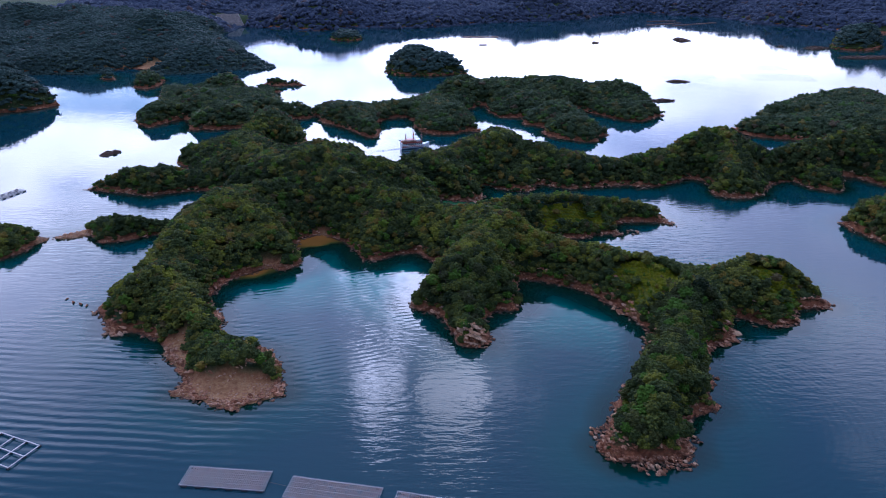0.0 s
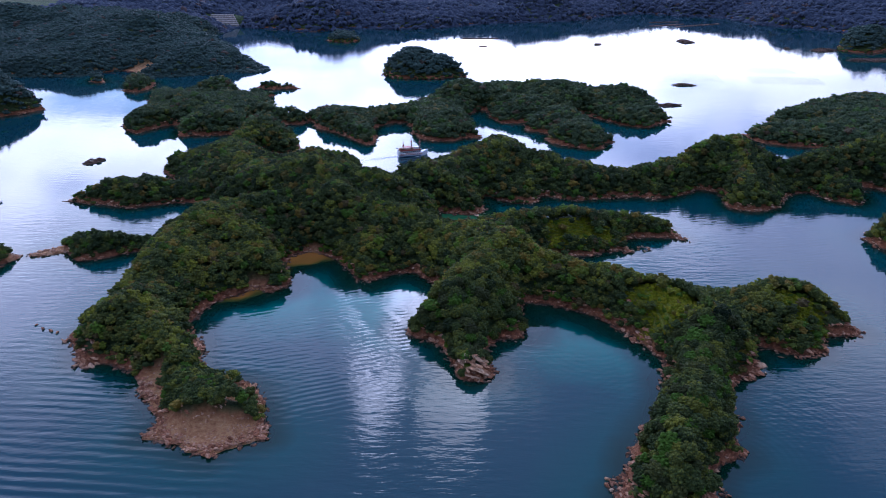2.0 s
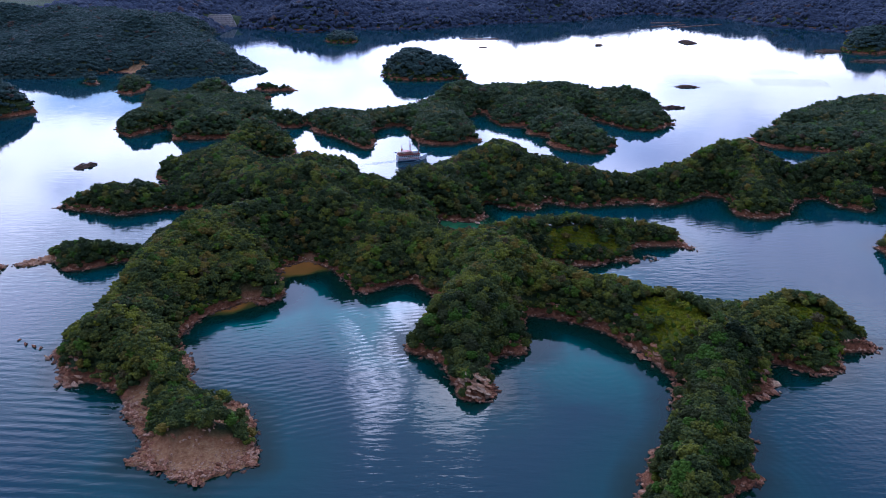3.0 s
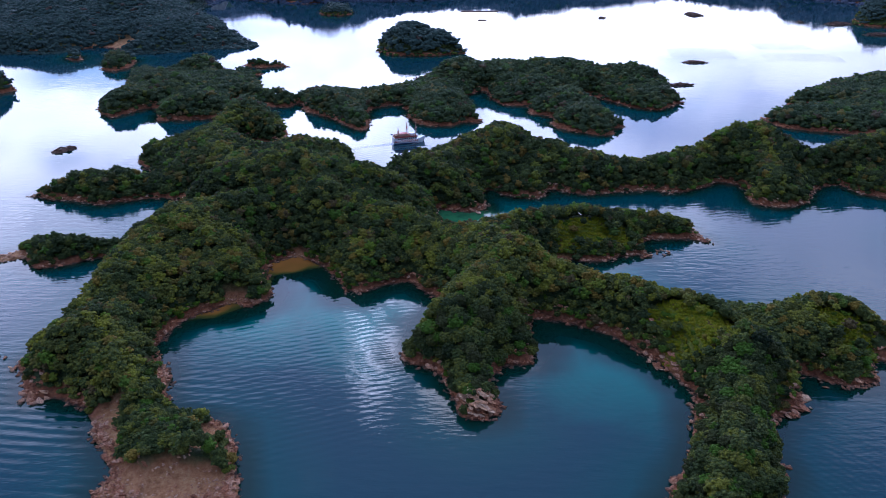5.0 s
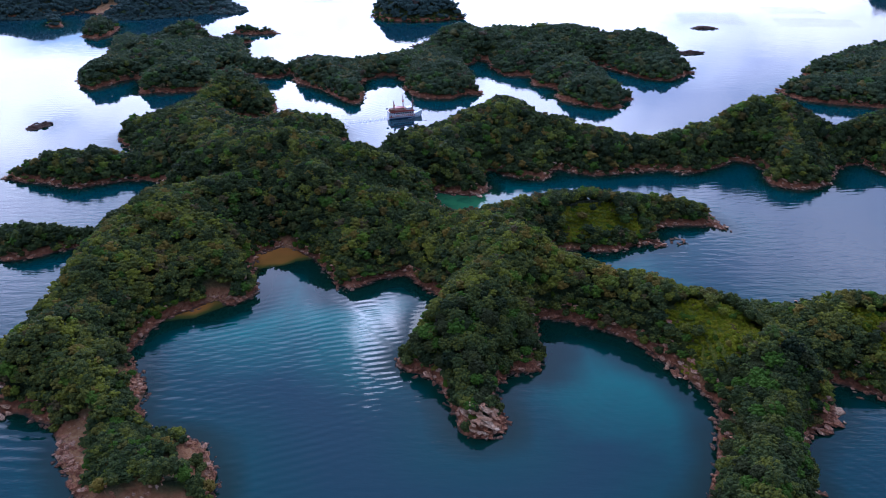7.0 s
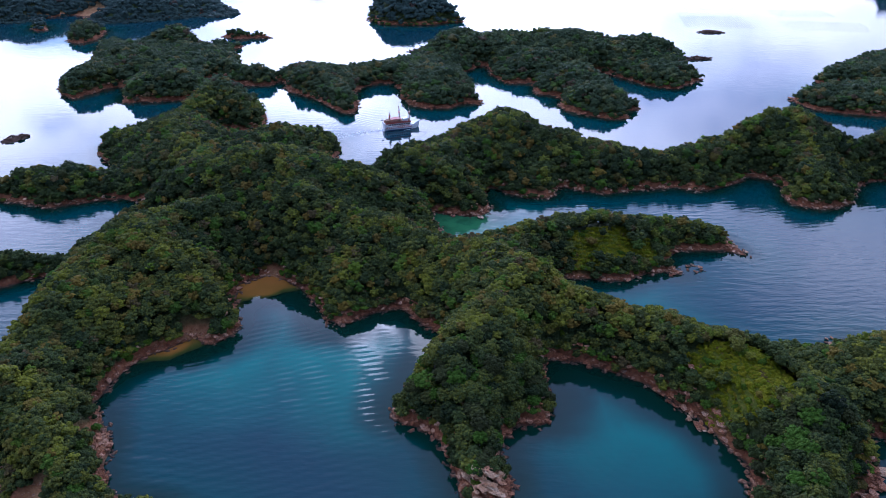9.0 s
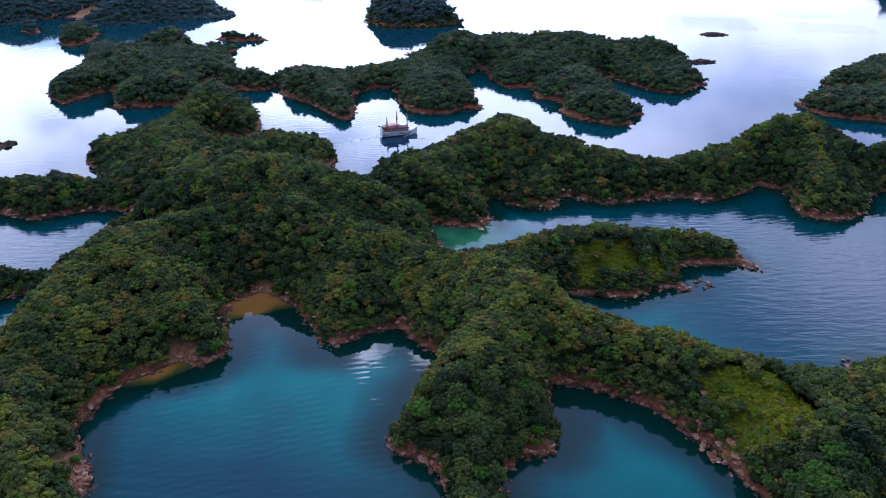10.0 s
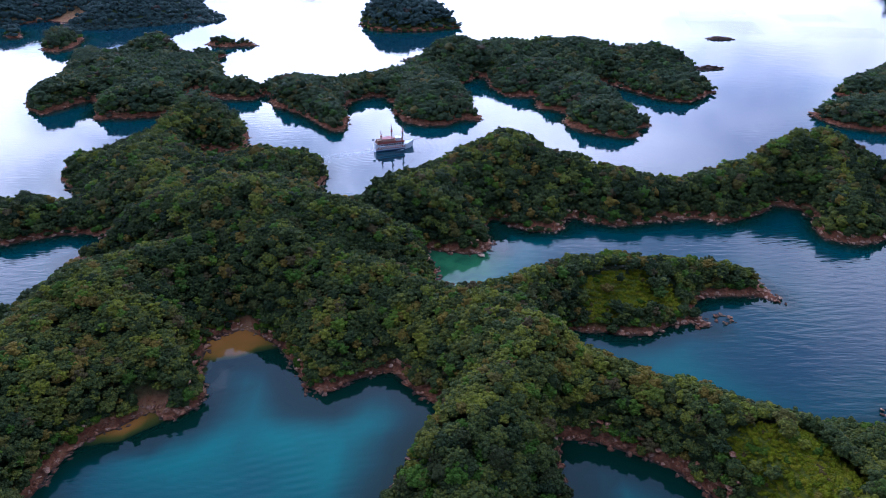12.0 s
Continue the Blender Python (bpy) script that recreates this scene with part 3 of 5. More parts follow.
RIDGES += [
    (13, (96, 262, 15.5), (109, 253, 12.5), (115, 248, 10)),
    (20, (132, 274, 12), (141, 279, 13.5), (152, 281, 11), (160, 280, 8)),
    (16, (30, 352, 16), (47, 372, 12), (61, 376, 11), (75, 380, 11), (92, 381, 9), (108, 381, 6.5), (118, 380, 4)),
    (17, (-14, 440, 17.5), (-8, 430, 17), (3, 420, 14), (10, 412, 9)),
    (22, (-10, 438, 15.5), (10, 454, 15), (39, 480, 21.5)),
    (22, (39, 481, 21.5), (60, 470, 17), (78, 463, 13.5), (97, 454, 10), (120, 456, 9.5), (148, 468, 14), (166, 472, 18), (178, 474, 21.5)),
    (14, (42, 474, 19), (38, 458, 15), (30, 445, 9)),
    (13, (66, 466, 15), (60, 450, 12), (56, 436, 8)),
    (25, (178, 474, 21.5), (196, 476, 26), (214, 477, 26.5), (236, 478, 24), (262, 478, 22), (290, 480, 23)),
    (17, (195, 476, 21), (190, 452, 17), (184, 432, 12.5), (186, 420, 8)),
    (25, (-138, 548, 18), (-128, 540, 14), (-117, 534, 9)),
    (25, (-138, 548, 17), (-150, 512, 12), (-140, 470, 17.5), (-126, 442, 17), (-112, 422, 20), (-94, 398, 25)),
    (19, (-124, 440, 16), (-104, 462, 12), (-84, 486, 9.5), (-68, 489, 6.5)),
    (15, (-92, 424, 21), (-74, 440, 15), (-64, 452, 8)),
    (15, (-140, 466, 17), (-158, 478, 13), (-176, 486, 8)),
]
HILLS = [
    (-85, 228, 13, 6), (-190, 435, 26, 8), (-172, 355, 22, 6), (110, 288, 18, 7), (110, 695, 40, 19), (60, 698, 33, 16), (165, 688, 32, 15), (18, 706, 26, 17),
    (82, 655, 22, 12), (110, 612, 22, 11), (110, 570, 20, 9), (0, 608, 26, 11), (-90, 612, 26, 9), (-130, 640, 20, 9), (-60, 575, 16, 7), (12, 640, 20, 9),
    (-220, 650, 26, 13), (-244, 612, 24, 12), (-226, 745, 30, 16), (-185, 733, 20, 12), (-250, 690, 26, 9), (-190, 600, 26, 12), (-160, 640, 20, 10),
    (288, 575, 30, 6), (352, 598, 40, 10), (345, 655, 30, 6), (400, 662, 50, 8), (-35, 880, 34, 22), (0, 870, 22, 17),
    (-540, 690, 130, 50), (250, 365, 30, 12), (622, 1090, 45, 26), (-184, 784, 14, 8), (-325, 790, 20, 9), (-268, 345, 30, 10),
]
SANDS = [(-69, 232, 5), (-71, 225, 5), (-97, 260, 5), (-92, 256, 3), (-106, 240, 4), (-102, 231, 5), (-97, 222, 5), (-93, 215, 5), (-76, 205, 12), (-66, 206, 10), (-90, 207, 9), (-63, 222, 5), (-66, 351, 3), (-205, 350, 10), (-212, 346, 8), (-86, 312, 4)]
MEADOWS = [(93, 269, 10), (99, 269, 7), (84, 282, 8), (88, 276, 8), (85, 266, 6), (146, 274, 10), (62, 360, 8), (72, 364, 10), (83, 362, 7), (57, 356, 5), (96, 282, 6)]
BARES = [(52, 182, 4), (56, 174, 4), (67, 170, 4), (77, 174, 4), (12, 239, 6), (118, 245, 4), (170, 273, 6), (160, 271, 5), (128, 371, 6), (98, 352, 5),
         (-85, 228, 13), (-149, 267, 5), (-135, 250, 6.5), (-129, 248, 4), (22, 409, 3), (-95, 262, 3), (-104, 232, 4)]
BARE = patch(PX, PY, BARES, 3.0)
SAND, MEADOW = patch(PX, PY, SANDS, 4.0), patch(PX, PY, MEADOWS, 5.0)
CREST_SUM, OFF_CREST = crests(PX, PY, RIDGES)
TOP = (5.0 ** 9 + CREST_SUM + caps(PX, PY, HILLS)) ** (1 / 9)
TOP[OWNER == OWNERS.index("reef")] = 0.0
DIPS = [(4, 368, 12, 0.6), (14, 376, 12, 0.6), (-150, 285, 14, 0.3)]      # saddles between the hills (x, y, radius, depth)
for x, y, r, f in DIPS:
    TOP *= 1 - f * np.exp(-((PX - x) ** 2 + (PY - y) ** 2) / (r * r))
TOP *= 0.94 + 0.22 * np.abs(2 * rough_noise(PX, PY, 18, 5, 2) - 1)
RISE = np.maximum(INLAND, 0)
LIFT = np.where(RISE > 0, 1.3 * (1 - np.exp(-RISE / 1.5)) + np.maximum(TOP, 0) * (1 - np.exp(-np.maximum(RISE - 1.5, 0) / 6.0)), 0.35 * INLAND)
LIFT = LIFT + np.clip(RISE, 0, 4) / 4 * (rough_noise(PX, PY, 7, 14, 3) - 0.5) * 1.6
LIFT = np.where(RISE > 0, LIFT * (1 - SAND) + SAND * (0.2 + 0.05 * RISE + 0.5 * rough_noise(PX, PY, 5, 2, 3)), LIFT)


def sheet(name, verts, faces, mat, attrs=(), smooth=True, parent=None):
    """One mesh object out of arrays."""
    me = bpy.data.meshes.new(name)
    verts, faces = np.asarray(verts, np.float32), np.asarray(faces, np.int32)
    k = faces.shape[1]
    me.vertices.add(len(verts))
    me.vertices.foreach_set("co", verts.ravel())
    me.loops.add(faces.size)
    me.loops.foreach_set("vertex_index", faces.ravel())
    me.polygons.add(len(faces))
    me.polygons.foreach_set("loop_start", np.arange(len(faces), dtype=np.int32) * k)
    me.polygons.foreach_set("use_smooth", np.full(len(faces), smooth))
    for key, values in attrs:
        me.attributes.new(key, "FLOAT", "POINT").data.foreach_set("value", np.asarray(values, np.float32))
    me.update(calc_edges=True)
    me.materials.append(mat)
    ob = new(name, me)
    if parent:
        ob.parent = parent
    return ob


def grid_mesh(name, px, py, pz, keep, mat, fields=()):
    """The kept cells of a grid as one mesh."""
    nx, ny = px.shape
    idx = np.arange(nx * ny).reshape(nx, ny)
    quads = np.stack([idx[:-1, :-1], idx[1:, :-1], idx[1:, 1:], idx[:-1, 1:]], -1)[keep].reshape(-1, 4)
    used, inv = np.unique(quads, return_inverse=True)
    v = np.stack([px.ravel(), py.ravel(), pz.ravel()], -1)[used]
    return sheet(name, v, inv.reshape(-1, 4), mat, [(k, f.ravel()[used]) for k, f in fields])


# which island the sea floor beside a shore belongs to
NEAREST = OWNER.copy()
for _ in range(4):
    p = np.pad(NEAREST, 1, constant_values=-1)
    for a, b in ((2, 1), (0, 1), (1, 2), (1, 0)):
        q = p[a:a + NEAREST.shape[0], b:b + NEAREST.shape[1]]
        NEAREST = np.where(NEAREST < 0, q, NEAREST)
ISLAND_WORDS = {
    "home_island": "wooded many-armed island of red-brown rock with narrow coves",
    "chain_island": "long low wooded island behind the sailing strait",
    "strait_island": "steep wooded island across a narrow channel",
    "reef": "bare dark reefs just above the sea",
}
ISLANDS = {}
for n, g in enumerate(OWNERS):
    keep = (NEAREST[:-1, :-1] == n) & (INLAND[:-1, :-1] > -5)
    ob = grid_mesh("reef" if g == "reef" else "island", PX, PY, LIFT, keep, REEF_ROCK if g == "reef" else LAND, (("sand", SAND), ("meadow", MEADOW)))
    ISLANDS[g] = tagged(ob, ISLAND_WORDS.get(g, "small wooded islet with a rim of brown rock"), "island", kind="structure")

# mainland: hills round the bay
MAIN = [(-1900, 880), (-700, 880), (-498, 865), (-429, 849), (-392, 890), (-380, 898), (-335, 853), (-266, 873), (-251, 916), (-233, 894), (-206, 885),
        (-225, 914), (-272, 1006), (-320, 1061), (-365, 1135), (-390, 1243), (-384, 1362), (-290, 1317), (-225, 1291), (-170, 1335), (-86, 1317), (17, 1362),
        (61, 1410), (128, 1430), (244, 1462), (356, 1564), (432, 1627), (501, 1564), (584, 1528), (602, 1400), (645, 1353), (693, 1283), (758, 1243),
        (1000, 1150), (1900, 1100), (1900, 3600), (-1900, 3600)]
MX, MY = np.meshgrid(np.arange(-1900, 1901, 14.0), np.arange(820, 3200, 14.0), indexing="ij")
M_LAND = within(MAIN, MX + (rough_noise(MX, MY, 60, 31, 3) - 0.5) * 26, MY + (rough_noise(MX, MY, 60, 41, 3) - 0.5) * 26)
M_IN = soften(spread(~M_LAND, 14.0) - spread(M_LAND, 14.0), 1)
M_TOP = 74 * (0.15 + 1.5 * rough_noise(MX, MY, 300, 51, 5)) * (1 - np.exp(-np.maximum(M_IN, 0) / 150)) + 14 * (1 - np.exp(-np.maximum(M_IN, 0) / 25)) * rough_noise(MX, MY, 90, 61, 3)
M_TOP *= (0.62 + 1.05 * np.abs(2 * rough_noise(MX, MY, 190, 57, 2) - 1)) * (0.86 + 0.42 * np.abs(2 * rough_noise(MX, MY, 80, 58, 2) - 1))
M_TOP *= 1 - 0.85 * np.clip((M_IN - 290) / 90, 0, 1)
M_Z = np.where(M_IN > 0, M_TOP + 3.0, 0.5 * M_IN)
M_STEP = np.clip(1.6 - np.hypot(MX + 398, (MY - 1364) * 1.2) / 36, 0, 1)        # the slope under the terraces
M_Z = np.where(M_IN > 0, M_Z * (1 - M_STEP) + M_STEP * np.clip((MY - 1342) * 0.56, 0.5, 18), M_Z)
M_SAND = np.clip(2.0 - np.minimum(np.hypot(MX + 366, MY - 884) / 15, np.hypot(MX + 398, MY - 868) / 11), 0, 1)
M_Z = np.where(M_IN > 0, M_Z * (1 - M_SAND) + 1.2 * M_SAND, M_Z)
mainland = grid_mesh("ground", MX, MY, M_Z, M_IN[:-1, :-1] > -25, LAND, (("sand", M_SAND), ("meadow", MX * 0)))
tagged(mainland, "hilly wooded mainland shore round the bay", "land", kind="structure")

# ---- sea ----
SX = np.concatenate([[-9000, -5000, -3000, -2000, -1400, -1000], np.arange(-720, -340, 12), np.arange(-340, 340, 5), np.arange(340, 720, 12), [760, 1000, 1400, 2000, 3000, 5000, 9000]]).astype(float)
SY = np.concatenate([[-6000, -3000, -1000, -300, 0, 60, 120], np.arange(154, 780, 5), np.arange(780, 1240, 12), [1260, 1500, 1800, 2500, 4000, 6000, 9000]]).astype(float)
WX, WY = np.meshgrid(SX, SY, indexing="ij")
ci = np.clip(np.round((WX - X0) / CELL).astype(int), 0, PX.shape[0] - 1)
cj = np.clip(np.round((WY - Y0) / CELL).astype(int), 0, PX.shape[1] - 1)
OFF = np.maximum(-INLAND[ci, cj], 0)
SHALLOW = patch(WX, WY, [(-67, 345, 14), (-66, 336, 5), (-91, 305, 9), (-122, 515, 10)], 13.0)
LAGOON = patch(WX, WY, [(9, 394, 15), (18, 402, 8)], 12.0)
BAYS = patch(WX, WY, [(-38, 322, 36), (-68, 300, 18), (-24, 296, 20), (-58, 334, 16), (52, 298, 38), (62, 276, 26), (64, 334, 12), (12, 408, 22)], 42.0)
DEPTH = 2.1 + (0.70 - 0.36 * BAYS) * OFF
DEPTH = DEPTH * (1 - 0.9 * SHALLOW)
sea_sheet = grid_mesh("water", WX, WY, WX * 0, np.ones((len(SX) - 1, len(SY) - 1), bool), SEA, (("depth", DEPTH), ("milk", LAGOON), ("bay", BAYS)))
tagged(sea_sheet, "calm blue-green sea with light ripples reflecting cloud", "sea", kind="structure")
sea_bed = grid_mesh("ground", WX[::6, ::6], WY[::6, ::6], WX[::6, ::6] * 0 - 12, np.ones((len(SX[::6]) - 1, len(SY[::6]) - 1), bool), LAND, (("sand", WX[::6, ::6] * 0), ("meadow", WX[::6, ::6] * 0)))
tagged(sea_bed, "sea floor under the bay", "sea floor", kind="structure")

# ---- woods ----
rng = np.random.default_rng(7)


def ball(level):
    bm = bmesh.new()
    bmesh.ops.create_icosphere(bm, subdivisions=level, radius=1.0)
    bm.verts.ensure_lookup_table()
    v = np.array([x.co[:] for x in bm.verts])
    f = np.array([[x.index for x in p.verts] for p in bm.faces])
    bm.free()
    return v, f


BALLS = {k: ball(k) for k in (1, 2)}


def crown_shape(clumps, level, leaves, seed, tall, puff):
    """A domed crown about one metre in radius, its foot at z = 0: a full core, tufts set into it, loose leaf sprays between."""
    r = np.random.default_rng(seed)
    vs, fs, count = [], [], 0

    def add(centre, size, squash, lv, rough, low):
        nonlocal count
        v, f = BALLS[lv]
        keep = v[f].mean(1)[:, 2] > low
        n = v * (1 + (r.random((len(v), 1)) - 0.5) * rough)
        vs.append(n * size * np.array([1, 1, squash]) + centre)
        fs.append(f[keep] + count)
        count += len(v)
    add(np.array([0, 0, 0.40 * tall]), 0.84, tall * 0.92, level, 0.22, -0.35)
    for k in range(clumps):
        up = 1 - (k + 0.5) / clumps * 1.25
        a = k * 2.39996 + r.random() * 0.7
        flat = math.sqrt(max(0.0, 1 - up * up))
        reach = 0.76 + 0.13 * r.random()
        c = np.array([math.cos(a) * flat * reach, math.sin(a) * flat * reach, (0.42 + up * reach * 0.86) * tall])
        add(c, puff * (0.65 + 0.75 * r.random()), 0.62 + 0.25 * r.random(), 1, 0.5, 0.0)
    if leaves:
        u = r.random(leaves) * 1.3 - 0.32
        a = r.random(leaves) * 2 * math.pi
        flat = np.sqrt(np.maximum(0, 1 - u * u))
        rad = 0.90 + 0.17 * r.random(leaves)
        c = np.stack([np.cos(a) * flat * rad, np.sin(a) * flat * rad, (0.44 + u * rad * 0.82) * tall], -1)
        tri = (r.random((leaves, 3, 3)) - 0.5) * 0.17 + c[:, None]
        vs.append(tri.reshape(-1, 3))
        fs.append(np.arange(leaves * 3).reshape(-1, 3) + count)
    v, f = np.concatenate(vs), np.concatenate(fs)
    used, inv = np.unique(f, return_inverse=True)
    return v[used], inv.reshape(-1, 3)


def scatter(px0, px1, py0, py1, gap):
    """Jittered places, one about every gap metres."""
    x, y = np.meshgrid(np.arange(px0, px1, gap), np.arange(py0, py1, gap * 0.87), indexing="ij")
    x[:, ::2] += gap / 2
    x, y = x + (rng.random(x.shape) - 0.5) * gap * 0.75, y + (rng.random(x.shape) - 0.5) * gap * 0.75
    return x.ravel(), y.ravel()


def at_grid(field, x, y, x0=X0, y0=Y0, cell=CELL):
    i = np.clip(np.round((x - x0) / cell).astype(int), 0, field.shape[0] - 1)
    j = np.clip(np.round((y - y0) / cell).astype(int), 0, field.shape[1] - 1)
    return field[i, j]


def at_slope(field, x, y, x0, y0, cell):
    """The field between its cells."""
    u, v = np.clip((x - x0) / cell, 0, field.shape[0] - 1.01), np.clip((y - y0) / cell, 0, field.shape[1] - 1.01)
    i, j = u.astype(int), v.astype(int)
    u, v = u - i, v - j
    return (field[i, j] * (1 - u) + field[i + 1, j] * u) * (1 - v) + (field[i, j + 1] * (1 - u) + field[i + 1, j + 1] * u) * v


def forest(name, label, x, y, z, size, shapes, mat, crest_light=0.0):
    """Many crowns as one mesh; the last argument adds yellow-green ones, painting in backlit crests."""
    n = len(x)
    pick = rng.integers(0, len(shapes), n)
    turn = rng.random(n) * 2 * math.pi
    tint = np.clip(0.15 + 0.72 * rng.random(n) ** 1.5 + crest_light, 0, 0.94)
    tint[rng.random(n) < 0.02] = 1.0
    vs, fs, ts, count = [], [], [], 0
    for k, (v, f) in enumerate(shapes):
        s = np.nonzero(pick == k)[0]
        if not len(s):
            continue
        c, d = np.cos(turn[s])[:, None], np.sin(turn[s])[:, None]
        wide = size[s][:, None] * (0.9 + 0.25 * rng.random((len(s), 1)))
        q = np.empty((len(s), len(v), 3))
        q[..., 0] = (v[:, 0] * c - v[:, 1] * d) * wide + x[s][:, None]
        q[..., 1] = (v[:, 0] * d + v[:, 1] * c) * wide + y[s][:, None]
        q[..., 2] = v[:, 2] * size[s][:, None] * (0.85 + 0.4 * rng.random((len(s), 1))) + z[s][:, None]
        vs.append(q.reshape(-1, 3))
        fs.append((f[None] + (np.arange(len(s)) * len(v))[:, None, None]).reshape(-1, 3) + count)
        ts.append(np.repeat(tint[s], len(v)))
        count += len(s) * len(v)
    ob = sheet(name, np.concatenate(vs), np.concatenate(fs), mat, [("tint", np.concatenate(ts))])
    return tagged(ob, label, "trees", kind="stuff")


NEAR_CROWNS = [crown_shape(10, 1, 14, 10 + k, 0.86 + 0.12 * (k % 3), 0.32) for k in range(9)]
MID_CROWNS = [crown_shape(7, 1, 6, 30 + k, 0.88 + 0.12 * (k % 3), 0.32) for k in range(7)]
STRAIT_CROWNS = [crown_shape(5, 1, 3, 50 + k, 0.74 + 0.10 * (k % 3), 0.34) for k in range(7)]
FAR_CROWNS = [crown_shape(3, 1, 0, 60 + k, 0.62, 0.36) for k in range(6)]
SPECK_CROWNS = [crown_shape(1, 1, 0, 70 + k, 0.55, 0.5) for k in range(6)]
LONE = [(44, 112, 165, 256), (-16, 40, 236, 286)]       # the stretch where trees stand as single things


def in_lone(x, y):
    hit = np.zeros(len(x), bool)
    for a, b, c, d in LONE:
        hit |= (x > a) & (x < b) & (y > c) & (y < d)
    return hit


def stand(px0, px1, py0, py1, gap, margin=1.7):
    """Places, heights and sizes of the trees of a stretch; the shore row leans low over the rocks."""
    x, y = scatter(px0, px1, py0, py1, gap)
    ok = (at_grid(INLAND, x, y) > margin) & (at_grid(SAND, x, y) < 0.35) & ((at_grid(MEADOW, x, y) < 0.5) | (rng.random(len(x)) < 0.06)) & (at_grid(BARE, x, y) < 0.5) & (at_grid(OWNER, x, y) != OWNERS.index("reef"))
    ok &= rng.random(len(x)) > 0.02
    ok &= (at_grid(INLAND, x, y) > 2.8) | (x < 44) | (x > 112) | (y > 236)         # the narrow rocky arm
    x, y = x[ok], y[ok]
    edge = np.clip(at_grid(INLAND, x, y) / 7, 0.25, 1)
    size = gap * 0.84 * (0.80 + 0.60 * rng.random(len(x)) ** 1.8) * (0.75 + 0.25 * edge)
    ground = at_slope(LIFT, x, y, X0, Y0, CELL)
    z = ground + 0.2 + edge * np.clip(ground / 6, 0.15, 1) * (0.8 + 0.7 * rng.random(len(x)) + 2.2 * rough_noise(x, y, 8.5, 66, 1))
    return x, y, z, size


def woods(label, px0, px1, py0, py1, gap, shapes, mat):
    x, y, z, size = stand(px0, px1, py0, py1, gap)
    ok = ~in_lone(x, y)
    x, y, z, size = x[ok], y[ok], z[ok], size[ok]
    # trees near a crest yellowed: the backlit rim put into their tint
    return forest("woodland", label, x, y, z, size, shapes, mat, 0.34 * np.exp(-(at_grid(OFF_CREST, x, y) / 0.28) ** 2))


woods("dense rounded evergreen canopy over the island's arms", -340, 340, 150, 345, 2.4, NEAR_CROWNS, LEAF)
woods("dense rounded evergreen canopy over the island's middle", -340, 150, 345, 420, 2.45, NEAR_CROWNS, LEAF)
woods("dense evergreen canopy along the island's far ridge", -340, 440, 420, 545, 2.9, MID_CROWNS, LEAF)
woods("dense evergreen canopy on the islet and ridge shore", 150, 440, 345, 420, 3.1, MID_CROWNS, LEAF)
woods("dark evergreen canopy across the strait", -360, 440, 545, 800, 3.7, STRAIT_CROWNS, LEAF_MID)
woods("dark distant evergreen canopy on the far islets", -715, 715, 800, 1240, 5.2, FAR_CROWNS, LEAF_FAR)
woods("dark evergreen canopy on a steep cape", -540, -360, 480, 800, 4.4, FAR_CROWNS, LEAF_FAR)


def understory(label, px0, px1, py0, py1, gap):
    """Low bushes under the outer trees, down to the rocks."""
    x, y = scatter(px0, px1, py0, py1, gap)
    d = at_grid(INLAND, x, y)
    ok = (d > (2.5 if py0 < 400 else 1.4 if py0 < 500 else 2.4 if py0 < 800 else 0.4)) & (d < 10) & (at_grid(SAND, x, y) < 0.35) & (at_grid(MEADOW, x, y) < 0.6) & (at_grid(BARE, x, y) < 0.6) & (at_grid(OWNER, x, y) != OWNERS.index("reef"))
    x, y = x[ok], y[ok]
    ob = forest("bushes", label, x, y, at_grid(LIFT, x, y) - 0.2, gap * 0.62 * (0.6 + 0.7 * rng.random(len(x))), SPECK_CROWNS, LEAF)
    return tagged(ob, category="bushes")


px, py = scatter(-106, -68, 210, 248, 1.9)
ok = (np.hypot((px + 85) * 0.92, (py - 227.5) * 0.92) < 11 - 3 * rng.random(len(px))) | (np.hypot(px + 95, py - 239) < 7.5 - 2 * rng.random(len(px)))
ok &= (at_grid(INLAND, px, py) > 2.0)
px, py = px[ok], py[ok]
tagged(forest("bushes", "dense evergreen bushes on the low mound of the sand spit", px, py, at_grid(LIFT, px, py) - 0.3, 1.5 + 0.9 * rng.random(len(px)), NEAR_CROWNS, LEAF), category="bushes")
understory("dark evergreen bushes above the near shores", -340, 340, 150, 420, 2.7)
understory("dark evergreen bushes above the ridge shores", -340, 440, 420, 545, 3.4)
understory("dark evergreen bushes above the far shores", -440, 440, 545, 820, 4.2)
understory("dark evergreen bushes on the far islets", -715, 715, 822, 1240, 5.0)


def main_woods(label, px0, px1, py0, py1, gap, deep, shapes, mat):
    x, y = scatter(px0, px1, py0, py1, gap)
    inland = at_slope(M_IN, x, y, -1900, 820, 14.0)
    ok = (inland > -10) & (inland < deep) & (np.hypot(x + 398, (y - 1364) * 1.2) > 36)
    ok &= at_slope(M_SAND, x, y, -1900, 820, 14.0) < 0.5
    ok &= at_slope(M_Z, x, y + 20, -1900, 820, 14.0) - at_slope(M_Z, x, y - 20, -1900, 820, 14.0) > -14
    x, y = x[ok], y[ok]
    size = gap * 1.05 * (0.88 + 0.24 * rng.random(len(x)))
    z = np.maximum(at_slope(M_Z, x, y, -1900, 820, 14.0), 0) - 0.38 * size
    return forest("woodland", label, x, y, z, size, shapes, mat)


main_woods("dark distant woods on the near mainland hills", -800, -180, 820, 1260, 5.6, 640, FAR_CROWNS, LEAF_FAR)
